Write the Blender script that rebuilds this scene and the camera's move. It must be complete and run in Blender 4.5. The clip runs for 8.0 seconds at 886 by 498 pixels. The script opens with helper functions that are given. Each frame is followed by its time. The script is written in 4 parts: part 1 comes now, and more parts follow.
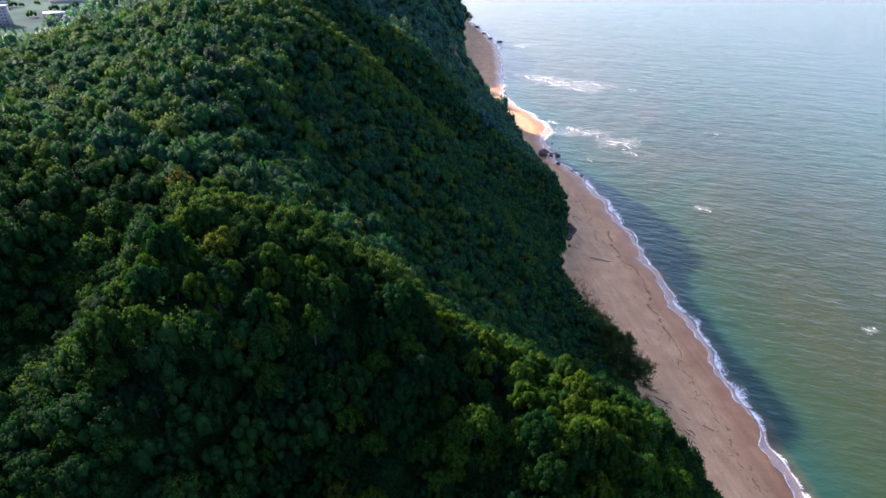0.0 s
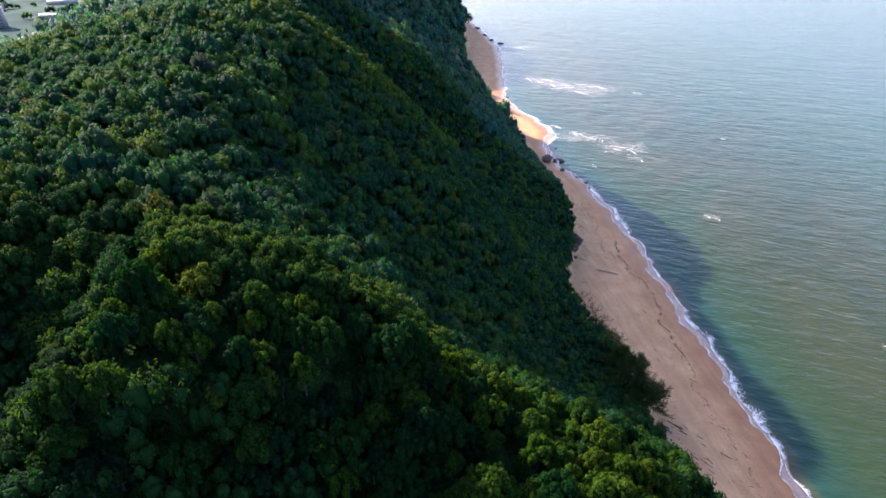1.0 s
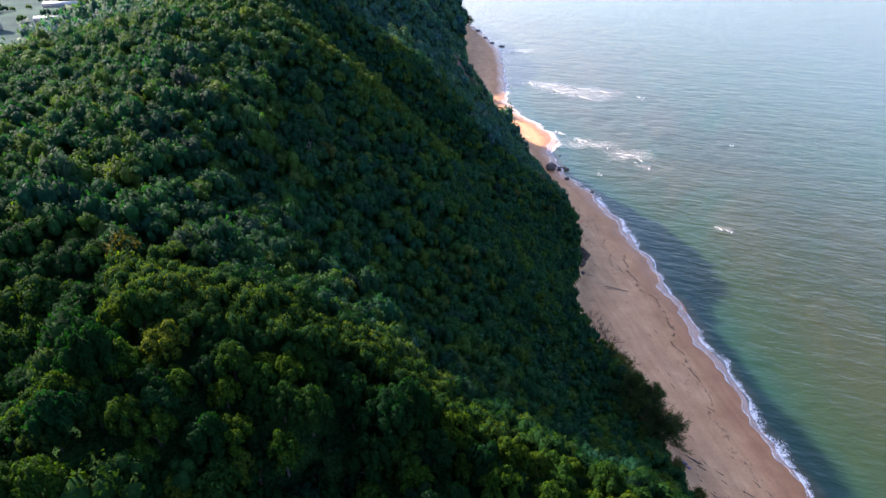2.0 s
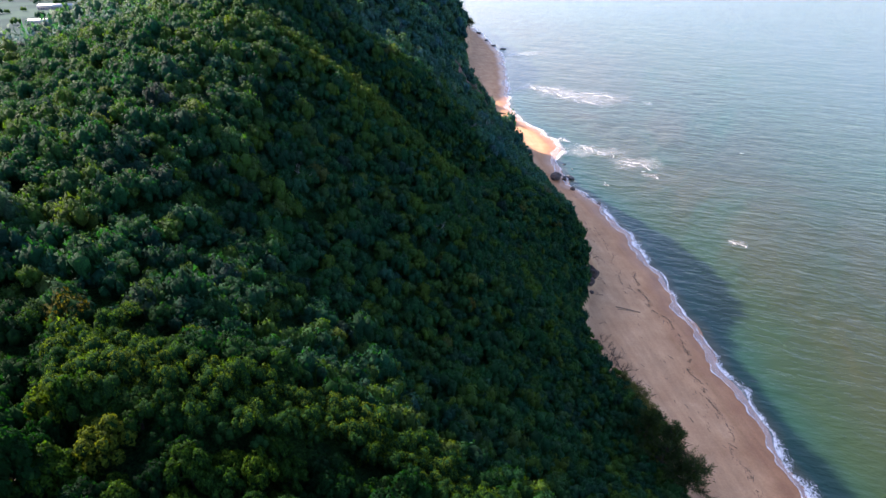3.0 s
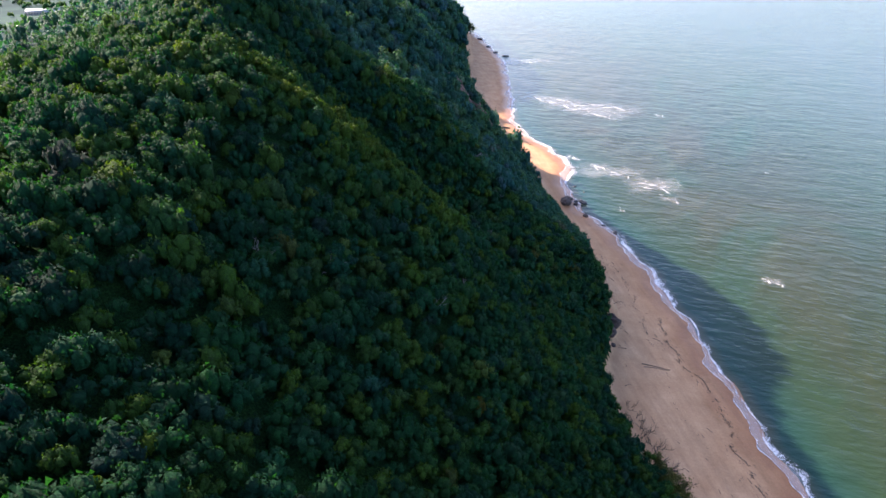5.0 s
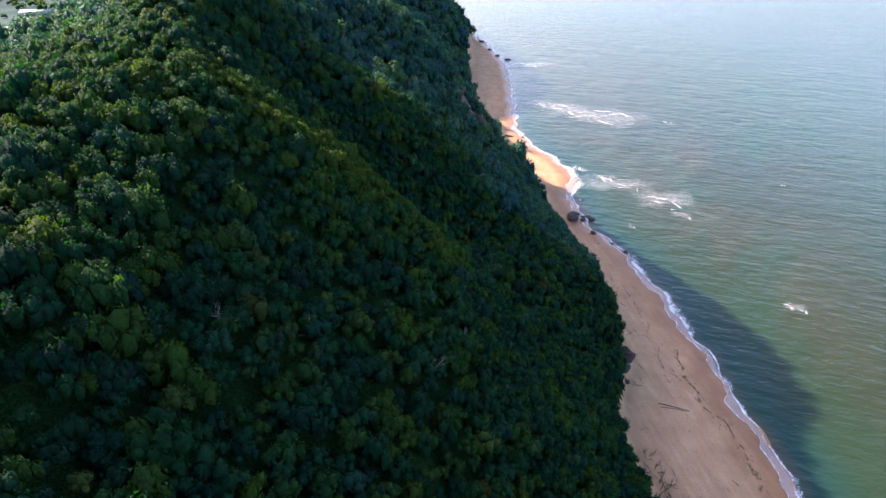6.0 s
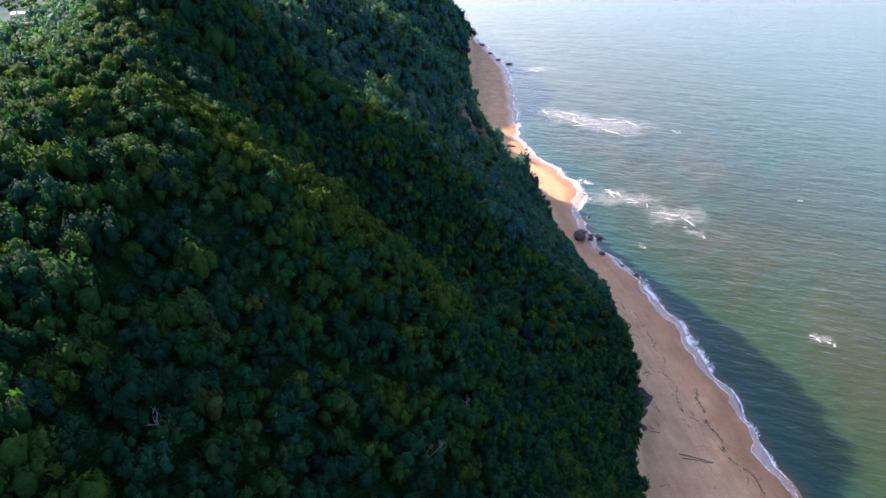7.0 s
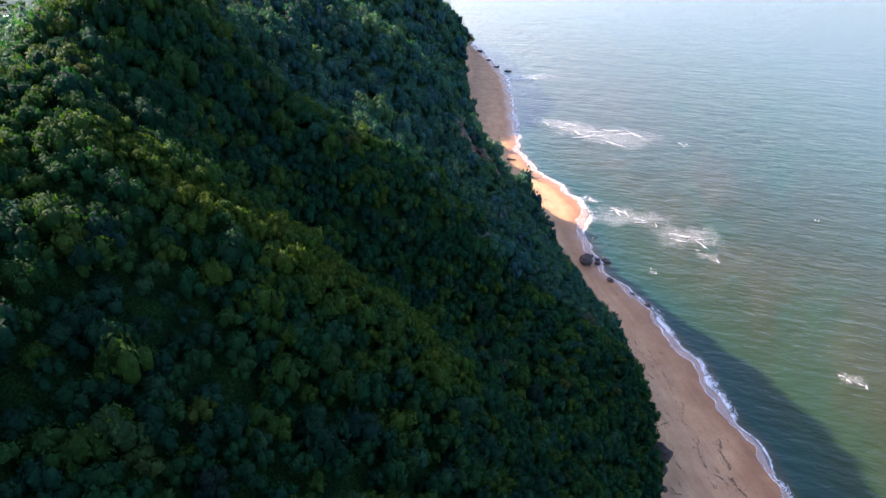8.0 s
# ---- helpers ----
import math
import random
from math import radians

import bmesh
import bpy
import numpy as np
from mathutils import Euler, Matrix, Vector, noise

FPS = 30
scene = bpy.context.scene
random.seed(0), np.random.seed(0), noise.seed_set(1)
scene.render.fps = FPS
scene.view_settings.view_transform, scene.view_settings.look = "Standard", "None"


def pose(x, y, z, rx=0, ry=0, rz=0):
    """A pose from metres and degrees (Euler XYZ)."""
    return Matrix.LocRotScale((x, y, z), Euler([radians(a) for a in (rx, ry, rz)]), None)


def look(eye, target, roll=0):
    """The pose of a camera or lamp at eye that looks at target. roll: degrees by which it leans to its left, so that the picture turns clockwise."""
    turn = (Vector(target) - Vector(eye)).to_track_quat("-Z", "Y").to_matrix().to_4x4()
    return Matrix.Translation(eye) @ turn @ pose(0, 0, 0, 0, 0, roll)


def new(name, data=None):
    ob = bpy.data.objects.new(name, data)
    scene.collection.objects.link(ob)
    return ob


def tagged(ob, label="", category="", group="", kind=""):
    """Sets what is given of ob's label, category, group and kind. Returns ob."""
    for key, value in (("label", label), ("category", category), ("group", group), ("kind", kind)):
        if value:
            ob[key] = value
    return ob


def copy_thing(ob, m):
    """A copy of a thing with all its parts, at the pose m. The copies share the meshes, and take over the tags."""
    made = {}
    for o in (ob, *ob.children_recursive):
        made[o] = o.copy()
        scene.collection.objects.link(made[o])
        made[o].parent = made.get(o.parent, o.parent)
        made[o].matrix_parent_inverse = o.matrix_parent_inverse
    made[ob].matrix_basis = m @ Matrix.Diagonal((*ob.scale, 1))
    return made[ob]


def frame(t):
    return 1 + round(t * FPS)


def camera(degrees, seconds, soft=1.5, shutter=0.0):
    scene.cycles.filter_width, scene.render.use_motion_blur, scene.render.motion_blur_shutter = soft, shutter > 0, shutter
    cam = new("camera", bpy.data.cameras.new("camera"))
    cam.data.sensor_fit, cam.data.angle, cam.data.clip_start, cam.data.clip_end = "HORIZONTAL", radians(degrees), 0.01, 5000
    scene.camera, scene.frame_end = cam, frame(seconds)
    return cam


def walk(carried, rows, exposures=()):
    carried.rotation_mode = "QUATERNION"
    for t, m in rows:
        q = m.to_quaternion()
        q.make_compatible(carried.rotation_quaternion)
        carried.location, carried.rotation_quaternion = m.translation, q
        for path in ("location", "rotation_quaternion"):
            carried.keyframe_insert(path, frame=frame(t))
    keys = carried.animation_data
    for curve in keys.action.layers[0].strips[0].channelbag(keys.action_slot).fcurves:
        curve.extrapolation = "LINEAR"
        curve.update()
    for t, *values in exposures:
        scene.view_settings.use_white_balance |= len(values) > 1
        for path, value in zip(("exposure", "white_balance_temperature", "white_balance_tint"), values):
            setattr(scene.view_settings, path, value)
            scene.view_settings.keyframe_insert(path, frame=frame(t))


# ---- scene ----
cam = camera(76.0, 8.0, soft=1.5)
METRES, EYE, TILT, LEAN, TURN = 109.67, 105.0, -30.66, 0.0, 0.0
ROWS = [
    (0.0, 0.0, 0.0, 0.0, -0.0, 0.0, 0.0),
    (0.5, -0.0037, 0.0295, 0.0235, 0.02, -0.02, 0.03),
    (1.0, -0.0076, 0.0638, 0.0503, -0.01, 0.02, 0.09),
    (2.5, -0.0156, 0.1826, 0.1449, -0.01, 0.15, 0.2),
    (3.0, -0.0173, 0.2276, 0.1815, 0.0, 0.16, 0.25),
    (3.5, -0.0179, 0.2734, 0.2195, 0.04, 0.16, 0.28),
    (4.0, -0.0187, 0.3216, 0.2588, 0.04, 0.2, 0.33),
    (4.5, -0.0198, 0.3725, 0.2986, 0.0, 0.31, 0.4),
    (6.0, -0.014, 0.5348, 0.4345, 0.1, 0.25, 0.33),
    (6.5, -0.0137, 0.5939, 0.4835, 0.01, 0.29, 0.31),
    (7.0, -0.0115, 0.6509, 0.5317, 0.07, 0.27, 0.31),
    (7.5, -0.0105, 0.7135, 0.583, 0.05, 0.29, 0.41),
    (8.0, -0.0126, 0.7732, 0.6328, -0.25, 0.51, 0.3),
]
walk(cam, [(t, pose(0, 0, EYE, TILT, LEAN, TURN) @ pose(METRES * 0.7235 * x, METRES * y, METRES * 0.7235 * z, 90 + pitch, roll, yaw)) for t, x, y, z, yaw, pitch, roll in ROWS])

# ---- world and light ----
SUN_FROM, SUN_UP = 307.0, 31.1          # compass degrees clockwise from +y, and elevation
world = bpy.data.worlds.new("sky")
scene.world = world
world.use_nodes = True
wn = world.node_tree.nodes
sky = wn.new("ShaderNodeTexSky")
sky.sky_type, sky.sun_disc = "NISHITA", False
sky.sun_elevation, sky.sun_rotation = radians(SUN_UP), radians(SUN_FROM)
sky.air_density, sky.dust_density, sky.altitude = 1.0, 2.2, 100
wn["Background"].inputs["Strength"].default_value = 0.128
world.node_tree.links.new(sky.outputs[0], wn["Background"].inputs["Color"])
sun = new("sun", bpy.data.lights.new("sun", "SUN"))
sun.data.energy, sun.data.angle, sun.data.color = 4.9, radians(0.8), (1.0, 0.84, 0.60)
az, el = radians(SUN_FROM), radians(SUN_UP)
sun.matrix_world = look((0, 0, 300), (-300 * math.sin(az) * math.cos(el), -300 * math.cos(az) * math.cos(el), 300 - 300 * math.sin(el)))
scene.view_settings.exposure = 2.0
scene.view_settings.use_white_balance = True
scene.view_settings.white_balance_temperature, scene.view_settings.white_balance_tint = 5950, 23
rng = np.random.default_rng(7)


# ---- materials ----
class Mat:
    """A small node-tree builder round one Principled shader."""

    def __init__(self, name, rough=0.8, metal=0.0, spec=0.5):
        self.mat = bpy.data.materials.new(name)
        self.mat.use_nodes = True
        self.n, self.l = self.mat.node_tree.nodes, self.mat.node_tree.links
        self.b = self.n["Principled BSDF"]
        self.b.inputs["Roughness"].default_value = rough
        self.b.inputs["Metallic"].default_value = metal
        self.b.inputs["Specular IOR Level"].default_value = spec
        self.co = self.n.new("ShaderNodeNewGeometry").outputs["Position"]

    def noise(self, scale, detail=4, rough=0.55, stretch=None, turn=0.0, distort=0.0):
        t = self.n.new("ShaderNodeTexNoise")
        t.inputs["Scale"].default_value, t.inputs["Detail"].default_value = scale, detail
        t.inputs["Roughness"].default_value, t.inputs["Distortion"].default_value = rough, distort
        src = self.co
        if stretch:
            m = self.n.new("ShaderNodeMapping")
            m.vector_type = "TEXTURE"
            m.inputs["Scale"].default_value = [1 / k for k in stretch]
            m.inputs["Rotation"].default_value = (0, 0, radians(turn))
            self.l.new(src, m.inputs[0])
            src = m.outputs[0]
        self.l.new(src, t.inputs["Vector"])
        return t.outputs["Fac"]

    def ramp(self, fac, stops):
        r = self.n.new("ShaderNodeValToRGB")
        e = r.color_ramp.elements
        while len(e) < len(stops):
            e.new(0.5)
        for k, (p, c) in zip(e, stops):
            k.position, k.color = p, (*c, 1)
        self.l.new(fac, r.inputs[0])
        return r.outputs[0]

    def mix(self, fac, a, b, how="MIX"):
        m = self.n.new("ShaderNodeMix")
        m.data_type, m.blend_type = "RGBA", how
        for s, v in ((m.inputs[0], fac), (m.inputs[6], a), (m.inputs[7], b)):
            if isinstance(v, (int, float)):
                s.default_value = v
            elif isinstance(v, tuple):
                s.default_value = (*v, 1)
            else:
                self.l.new(v, s)
        return m.outputs[2]

    def math(self, how, a, b=0.0):
        m = self.n.new("ShaderNodeMath")
        m.operation, m.use_clamp = how, True
        for s, v in ((m.inputs[0], a), (m.inputs[1], b)):
            if isinstance(v, (int, float)):
                s.default_value = v
            else:
                self.l.new(v, s)
        return m.outputs[0]

    def attr(self, name):
        a = self.n.new("ShaderNodeAttribute")
        a.attribute_name = name
        return a.outputs["Fac"]

    def set(self, color=None, rough=None, bump=None, depth=0.1, strength=1.0):
        if color is not None:
            self.l.new(color, self.b.inputs["Base Color"])
        if rough is not None:
            self.l.new(rough, self.b.inputs["Roughness"])
        if bump is not None:
            k = self.n.new("ShaderNodeBump")
            k.inputs["Distance"].default_value, k.inputs["Strength"].default_value = depth, strength
            self.l.new(bump, k.inputs["Height"])
            self.l.new(k.outputs[0], self.b.inputs["Normal"])
        return self


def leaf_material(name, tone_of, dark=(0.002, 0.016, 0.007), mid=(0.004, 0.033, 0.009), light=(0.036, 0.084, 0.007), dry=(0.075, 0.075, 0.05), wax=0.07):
    m = Mat(name, rough=0.72, spec=wax)
    if tone_of == "object":
        split = m.n.new("ShaderNodeSeparateColor")
        m.l.new(m.n.new("ShaderNodeObjectInfo").outputs["Color"], split.inputs[0])
        tone, hue = split.outputs[0], split.outputs[1]
    else:
        tone, hue = m.attr(tone_of), m.attr("hue")
    isle = m.n.new("ShaderNodeNewGeometry").outputs["Random Per Island"]
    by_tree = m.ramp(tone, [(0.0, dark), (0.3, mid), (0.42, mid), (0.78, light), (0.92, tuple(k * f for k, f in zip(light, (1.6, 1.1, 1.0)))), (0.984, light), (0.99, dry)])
    by_leaf = m.ramp(isle, [(0.0, (0.68, 0.72, 0.68)), (0.6, (1, 1, 1)), (1.0, (1.35, 1.25, 1.1))])
    patch = m.ramp(m.noise(0.035, 3), [(0.3, (0.75, 0.9, 1.0)), (0.7, (1.2, 1.08, 0.85))])
    kind = m.ramp(hue, [(0.0, (0.8, 1.0, 1.5)), (0.2, (0.9, 1.0, 1.15)), (0.7, (1.0, 1.0, 1.0)), (0.82, (1.12, 1.02, 0.95)), (0.92, (1.35, 1.05, 1.5)), (0.975, (2.0, 1.4, 2.4)), (0.99, (1.6, 0.75, 1.2))])
    by_tree = m.mix(1.0, by_tree, kind, "MULTIPLY")
    # fine noise paints shaded gaps and lit tips of leaves into the colour
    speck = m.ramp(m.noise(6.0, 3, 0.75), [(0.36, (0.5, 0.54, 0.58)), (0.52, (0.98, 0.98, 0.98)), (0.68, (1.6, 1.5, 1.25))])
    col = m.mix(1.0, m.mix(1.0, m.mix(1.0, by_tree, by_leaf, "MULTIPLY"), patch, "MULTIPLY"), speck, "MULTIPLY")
    m.set(col, None, m.noise(5.0, 4, 0.8), 0.3, 1.0)
    tr = m.n.new("ShaderNodeBsdfTranslucent")
    m.l.new(m.mix(1.0, col, (1.9, 1.65, 0.4), "MULTIPLY"), tr.inputs[0])
    mx = m.n.new("ShaderNodeMixShader")
    mx.inputs[0].default_value = 0.33
    m.l.new(m.b.outputs[0], mx.inputs[1])
    m.l.new(tr.outputs[0], mx.inputs[2])
    m.l.new(mx.outputs[0], m.n["Material Output"].inputs[0])
    return m.mat


# near leaves darker, hillside leaves lighter and bluer: shade and haze put into colour
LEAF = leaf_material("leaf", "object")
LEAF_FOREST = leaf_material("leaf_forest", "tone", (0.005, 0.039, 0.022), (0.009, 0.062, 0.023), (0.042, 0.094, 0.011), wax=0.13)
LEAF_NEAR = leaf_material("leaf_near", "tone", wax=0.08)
# farther leaves tinted bluer and glossier to stand in for distance haze
LEAF_FAR = leaf_material("leaf_far_haze", "tone", (0.011, 0.064, 0.055), (0.018, 0.088, 0.064), (0.045, 0.116, 0.050), wax=0.22)
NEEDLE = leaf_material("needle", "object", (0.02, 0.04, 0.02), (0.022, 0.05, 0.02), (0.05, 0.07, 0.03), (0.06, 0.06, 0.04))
# inner foliage of near crowns, darkened so shade between leaves sits in its colour
m = Mat("inner_crown_shade", 0.95, spec=0.03)
INNER_SHADE = m.set(m.ramp(m.noise(2.0), [(0.3, (0.004, 0.016, 0.005)), (0.7, (0.010, 0.034, 0.008))])).mat
m = Mat("bark", 0.9)
BARK = m.set(m.ramp(m.noise(3.0, stretch=(1, 1, 0.2)), [(0.3, (0.022, 0.018, 0.014)), (0.7, (0.055, 0.046, 0.037))]), bump=m.noise(8, stretch=(1, 1, 0.2)), depth=0.03).mat
m = Mat("dead_wood", 0.85)
DEAD = m.set(m.ramp(m.noise(4.0, stretch=(1, 1, 0.2)), [(0.3, (0.14, 0.125, 0.11)), (0.7, (0.3, 0.28, 0.26))])).mat
m = Mat("driftwood", 0.85)
DRIFT = m.set(m.ramp(m.noise(3.0), [(0.3, (0.035, 0.028, 0.022)), (0.7, (0.12, 0.095, 0.075))]), bump=m.noise(9), depth=0.02).mat
m = Mat("undergrowth", 0.95, spec=0.03)
low = m.ramp(m.noise(0.35, 4), [(0.3, (0.006, 0.028, 0.011)), (0.7, (0.022, 0.062, 0.016))])
tuft = m.ramp(m.noise(4.5, 4, 0.75), [(0.36, (0.2, 0.25, 0.25)), (0.52, (0.9, 0.9, 0.9)), (0.68, (1.8, 1.7, 1.3))])
SOIL = m.set(m.mix(1.0, low, tuft, "MULTIPLY"), bump=m.math("ADD", m.math("MULTIPLY", m.noise(0.9, 3), 0.8), m.math("MULTIPLY", m.noise(4.0, 4, 0.8), 0.2)), depth=2.2).mat
m = Mat("rock", 0.85)
ROCK = m.set(m.ramp(m.noise(0.9, 7, 0.65), [(0.3, (0.022, 0.016, 0.015)), (0.55, (0.06, 0.04, 0.034)), (0.75, (0.12, 0.085, 0.07))]), bump=m.noise(2.2, 8, 0.7), depth=0.3).mat
m = Mat("wet_rock", 0.35)
WET_ROCK = m.set(m.ramp(m.noise(1.2, 7, 0.65), [(0.35, (0.010, 0.009, 0.010)), (0.7, (0.036, 0.030, 0.028))]), bump=m.noise(2.5, 8, 0.7), depth=0.2).mat

# sand, dry above and wet where the waves run up
m = Mat("sand", 0.9, spec=0.3)
wet = m.attr("wet")
grain = m.ramp(m.noise(0.16, 6, 0.6), [(0.3, (0.345, 0.192, 0.100)), (0.55, (0.41, 0.242, 0.130)), (0.75, (0.48, 0.294, 0.167))])
streak = m.ramp(m.noise(0.5, 5, 0.6, (1.0, 0.13, 1), 8), [(0.35, (0.86, 0.85, 0.85)), (0.6, (1.05, 1.04, 1.03))])
fine = m.ramp(m.noise(2.2, 6, 0.7), [(0.3, (0.86, 0.86, 0.87)), (0.7, (1.1, 1.1, 1.09))])
dry = m.mix(1.0, m.mix(1.0, grain, streak, "MULTIPLY"), fine, "MULTIPLY")
wetc = m.mix(1.0, dry, (0.70, 0.54, 0.40), "MULTIPLY")
edge = m.math("ADD", wet, m.math("MULTIPLY", m.math("SUBTRACT", m.noise(0.12, 4), 0.45), 0.6))
m.set(m.mix(edge, dry, wetc), m.ramp(edge, [(0.3, (0.92, 0.92, 0.92)), (1.0, (0.38, 0.38, 0.38))]), m.noise(1.1, 7, 0.65), 0.12, 0.6)
SAND = m.mat

# inland plain: fields, groves, bare patches, with distance haze tinted blue into the colour
m = Mat("plain", 0.95, spec=0.02)
PLAIN = m.set(m.ramp(m.noise(0.012, 5, 0.6), [(0.35, (0.024, 0.044, 0.046)), (0.5, (0.034, 0.062, 0.058)), (0.6, (0.045, 0.08, 0.066)), (0.78, (0.06, 0.075, 0.08))]), bump=m.noise(0.1), depth=0.4).mat

# sea water: clear green shallows, silty swirls, wind ripples in two directions
m = Mat("sea_water", 0.16, spec=0.5)
m.b.inputs["IOR"].default_value = 1.33
depth_ = m.attr("offshore")
base = m.ramp(depth_, [(0.0, (0.06, 0.055, 0.032)), (0.015, (0.010, 0.038, 0.028)), (0.06, (0.018, 0.035, 0.014)), (0.14, (0.022, 0.031, 0.010)), (0.3, (0.022, 0.031, 0.014)), (0.6, (0.022, 0.044, 0.026)), (1.0, (0.028, 0.054, 0.048))])
silt = m.ramp(m.noise(0.02, 5, 0.6, (1, 0.4, 1), -25, 1.5), [(0.42, (0, 0, 0)), (0.62, (1, 1, 1))])
near = m.ramp(depth_, [(0.05, (0, 0, 0)), (0.16, (1, 1, 1)), (0.5, (0.12, 0.12, 0.12))])
clear = m.ramp(m.noise(0.02, 4, 0.6, (1, 0.4, 1), -30, 1.0), [(0.5, (0, 0, 0)), (0.7, (0.6, 0.6, 0.6))])
col = m.mix(m.math("MULTIPLY", m.math("MULTIPLY", silt, near), 0.5), base, (0.052, 0.046, 0.022))
col = m.mix(clear, col, (0.012, 0.045, 0.022))
chop = m.math("MULTIPLY", m.noise(1.1, 3, 0.6, (0.55, 1.0, 1), -10, 0.1), 0.12)
ripple = m.math("MULTIPLY", m.noise(0.42, 2, 0.5, (0.48, 1.0, 1), -20, 0.15), 0.34)
swell = m.math("MULTIPLY", m.noise(0.17, 2, 0.45, (0.4, 1.0, 1), -20, 0.2), 0.42)
cross = m.math("MULTIPLY", m.noise(0.09, 2, 0.5, (0.3, 1.0, 1), 55, 0.4), 0.22)
roller = m.math("MULTIPLY", m.noise(0.05, 3, 0.5, (0.45, 1.0, 1), -20, 0.3), 0.5)
m.set(col, None, m.math("MULTIPLY", m.math("ADD", m.math("ADD", m.math("ADD", chop, ripple), m.math("ADD", swell, cross)), roller), 0.6), 1.667, 1.0)
SEA = m.mat

# foam: lacy, broken by fine noise; bare water shows through the holes
def foam_material(name, cut, most):
    m = Mat(name, 0.7)
    m.b.inputs["Base Color"].default_value = (0.80, 0.77, 0.77, 1)
    cells = m.ramp(m.noise(1.5, 5, 0.7, None, 0, 2.0), [(0.36, (0, 0, 0)), (0.64, (1, 1, 1))])
    lace = m.math("ADD", m.math("MULTIPLY", cells, 0.5), m.math("MULTIPLY", m.noise(0.25, 3), 0.4))
    body = m.math("MULTIPLY", m.attr("body"), 0.72)
    a = m.ramp(m.math("SUBTRACT", m.math("ADD", lace, body), cut), [(0.0, (0, 0, 0)), (0.16, (most, most, most))])
    m.l.new(a, m.b.inputs["Alpha"])
    m.set(bump=lace, depth=0.15)
    return m.mat


FOAM = foam_material("foam", 0.77, 0.9)
SPRAY = foam_material("spray", 0.8, 0.62)
SPENT = foam_material("spent_foam", 0.62, 0.2)
FILM = foam_material("swash_foam", 0.46, 0.24)
WALLP = Mat("painted_wall", 0.8)
WALLP.set(WALLP.ramp(WALLP.noise(0.3), [(0.3, (0.20, 0.19, 0.19)), (0.7, (0.28, 0.27, 0.27))]))
WALLP = WALLP.mat
GLASS = Mat("window_glass", 0.15)
GLASS.b.inputs["Base Color"].default_value = (0.06, 0.07, 0.08, 1)
GLASS = GLASS.mat
ROOFM = Mat("metal_roof", 0.5)
ROOFM.set(ROOFM.ramp(ROOFM.noise(0.2), [(0.3, (0.22, 0.24, 0.26)), (0.7, (0.38, 0.38, 0.38))]))
ROOFM = ROOFM.mat


# ---- mesh helpers ----
def mesh_arrays(name, verts, faces, mats, mat_index=None, attrs=None, smooth=False, normals=None):
    """A mesh from numpy arrays: faces is a list of (n, k) index arrays."""
    me = bpy.data.meshes.new(name)
    verts = np.asarray(verts, np.float32)
    me.vertices.add(len(verts))
    me.vertices.foreach_set("co", verts.ravel())
    loops = np.concatenate([f.ravel() for f in faces]).astype(np.int32)
    totals = np.concatenate([np.full(len(f), f.shape[1]) for f in faces]).astype(np.int32)
    me.loops.add(len(loops))
    me.loops.foreach_set("vertex_index", loops)
    me.polygons.add(len(totals))
    starts = np.concatenate([[0], np.cumsum(totals)[:-1]]).astype(np.int32)
    me.polygons.foreach_set("loop_start", starts)
    for mt in mats:
        me.materials.append(mt)
    if mat_index is not None:
        me.polygons.foreach_set("material_index", np.asarray(mat_index, np.int32))
    me.update(calc_edges=True)
    for key, val in (attrs or {}).items():
        a = me.attributes.new(key, "FLOAT", "POINT")
        a.data.foreach_set("value", np.asarray(val, np.float32))
    if smooth:
        me.polygons.foreach_set("use_smooth", np.ones(len(totals), bool))
    me.validate()
    if normals is not None:
        me.normals_split_custom_set_from_vertices(np.asarray(normals, np.float32))
    return me


def part(name, me, parent, label=""):
    ob = new(name, me)
    ob.parent = parent
    return tagged(ob, label)


def grid_faces(nx, ny):
    i = np.arange((nx - 1) * (ny - 1))
    a = (i // (nx - 1)) * nx + i % (nx - 1)
    return np.stack([a, a + 1, a + nx + 1, a + nx], 1)


def smooth01(a, b, x):
    t = np.clip((np.asarray(x, float) - a) / (b - a), 0, 1)
    return t * t * (3 - 2 * t)


def wobble(x, y, s, seed):
    """Cheap smooth noise in about -1..1 from a few turned sines."""
    r = np.random.default_rng(seed)
    z = 0
    for k in range(7):
        a, p, f = r.uniform(0, 6.28), r.uniform(0, 6.28), r.uniform(0.6, 1.7) / s
        z = z + np.sin((x * math.cos(a) + y * math.sin(a)) * f * 6.28 + p + 1.3 * np.sin((y * math.cos(a) - x * math.sin(a)) * f * 3.1 + p))
    return z / 4.0


# ---- the lie of the land ----
SHORE = [(-400, 79), (0, 79), (77, 76), (104, 74.6), (141, 73.6), (175, 72), (192, 70.6), (215, 69), (240, 64), (261, 57), (278, 54.2), (292, 54.8),
         (306, 58.5), (319, 59.5), (336, 53), (354, 46), (372, 42), (395, 41.5), (427, 44), (480, 48), (538, 50), (600, 44), (672, 33), (760, -10), (900, -60)]
FOOT = [(-400, 52), (60, 51), (80, 50), (116, 48.5), (135, 42.5), (152, 39.5), (165, 41), (178, 46.3), (192, 47), (215, 50), (240, 47.5), (256, 44.5), (280, 43), (300, 39), (324, 33), (356, 31), (400, 25), (426, 23), (503, 17), (643, 25), (672, 28), (700, 18), (760, -14), (900, -64)]


def shore(y):
    return np.interp(y, *zip(*SHORE)) + 0.7 * np.sin(y * 0.21) + 0.45 * np.sin(y * 0.47 + 1)


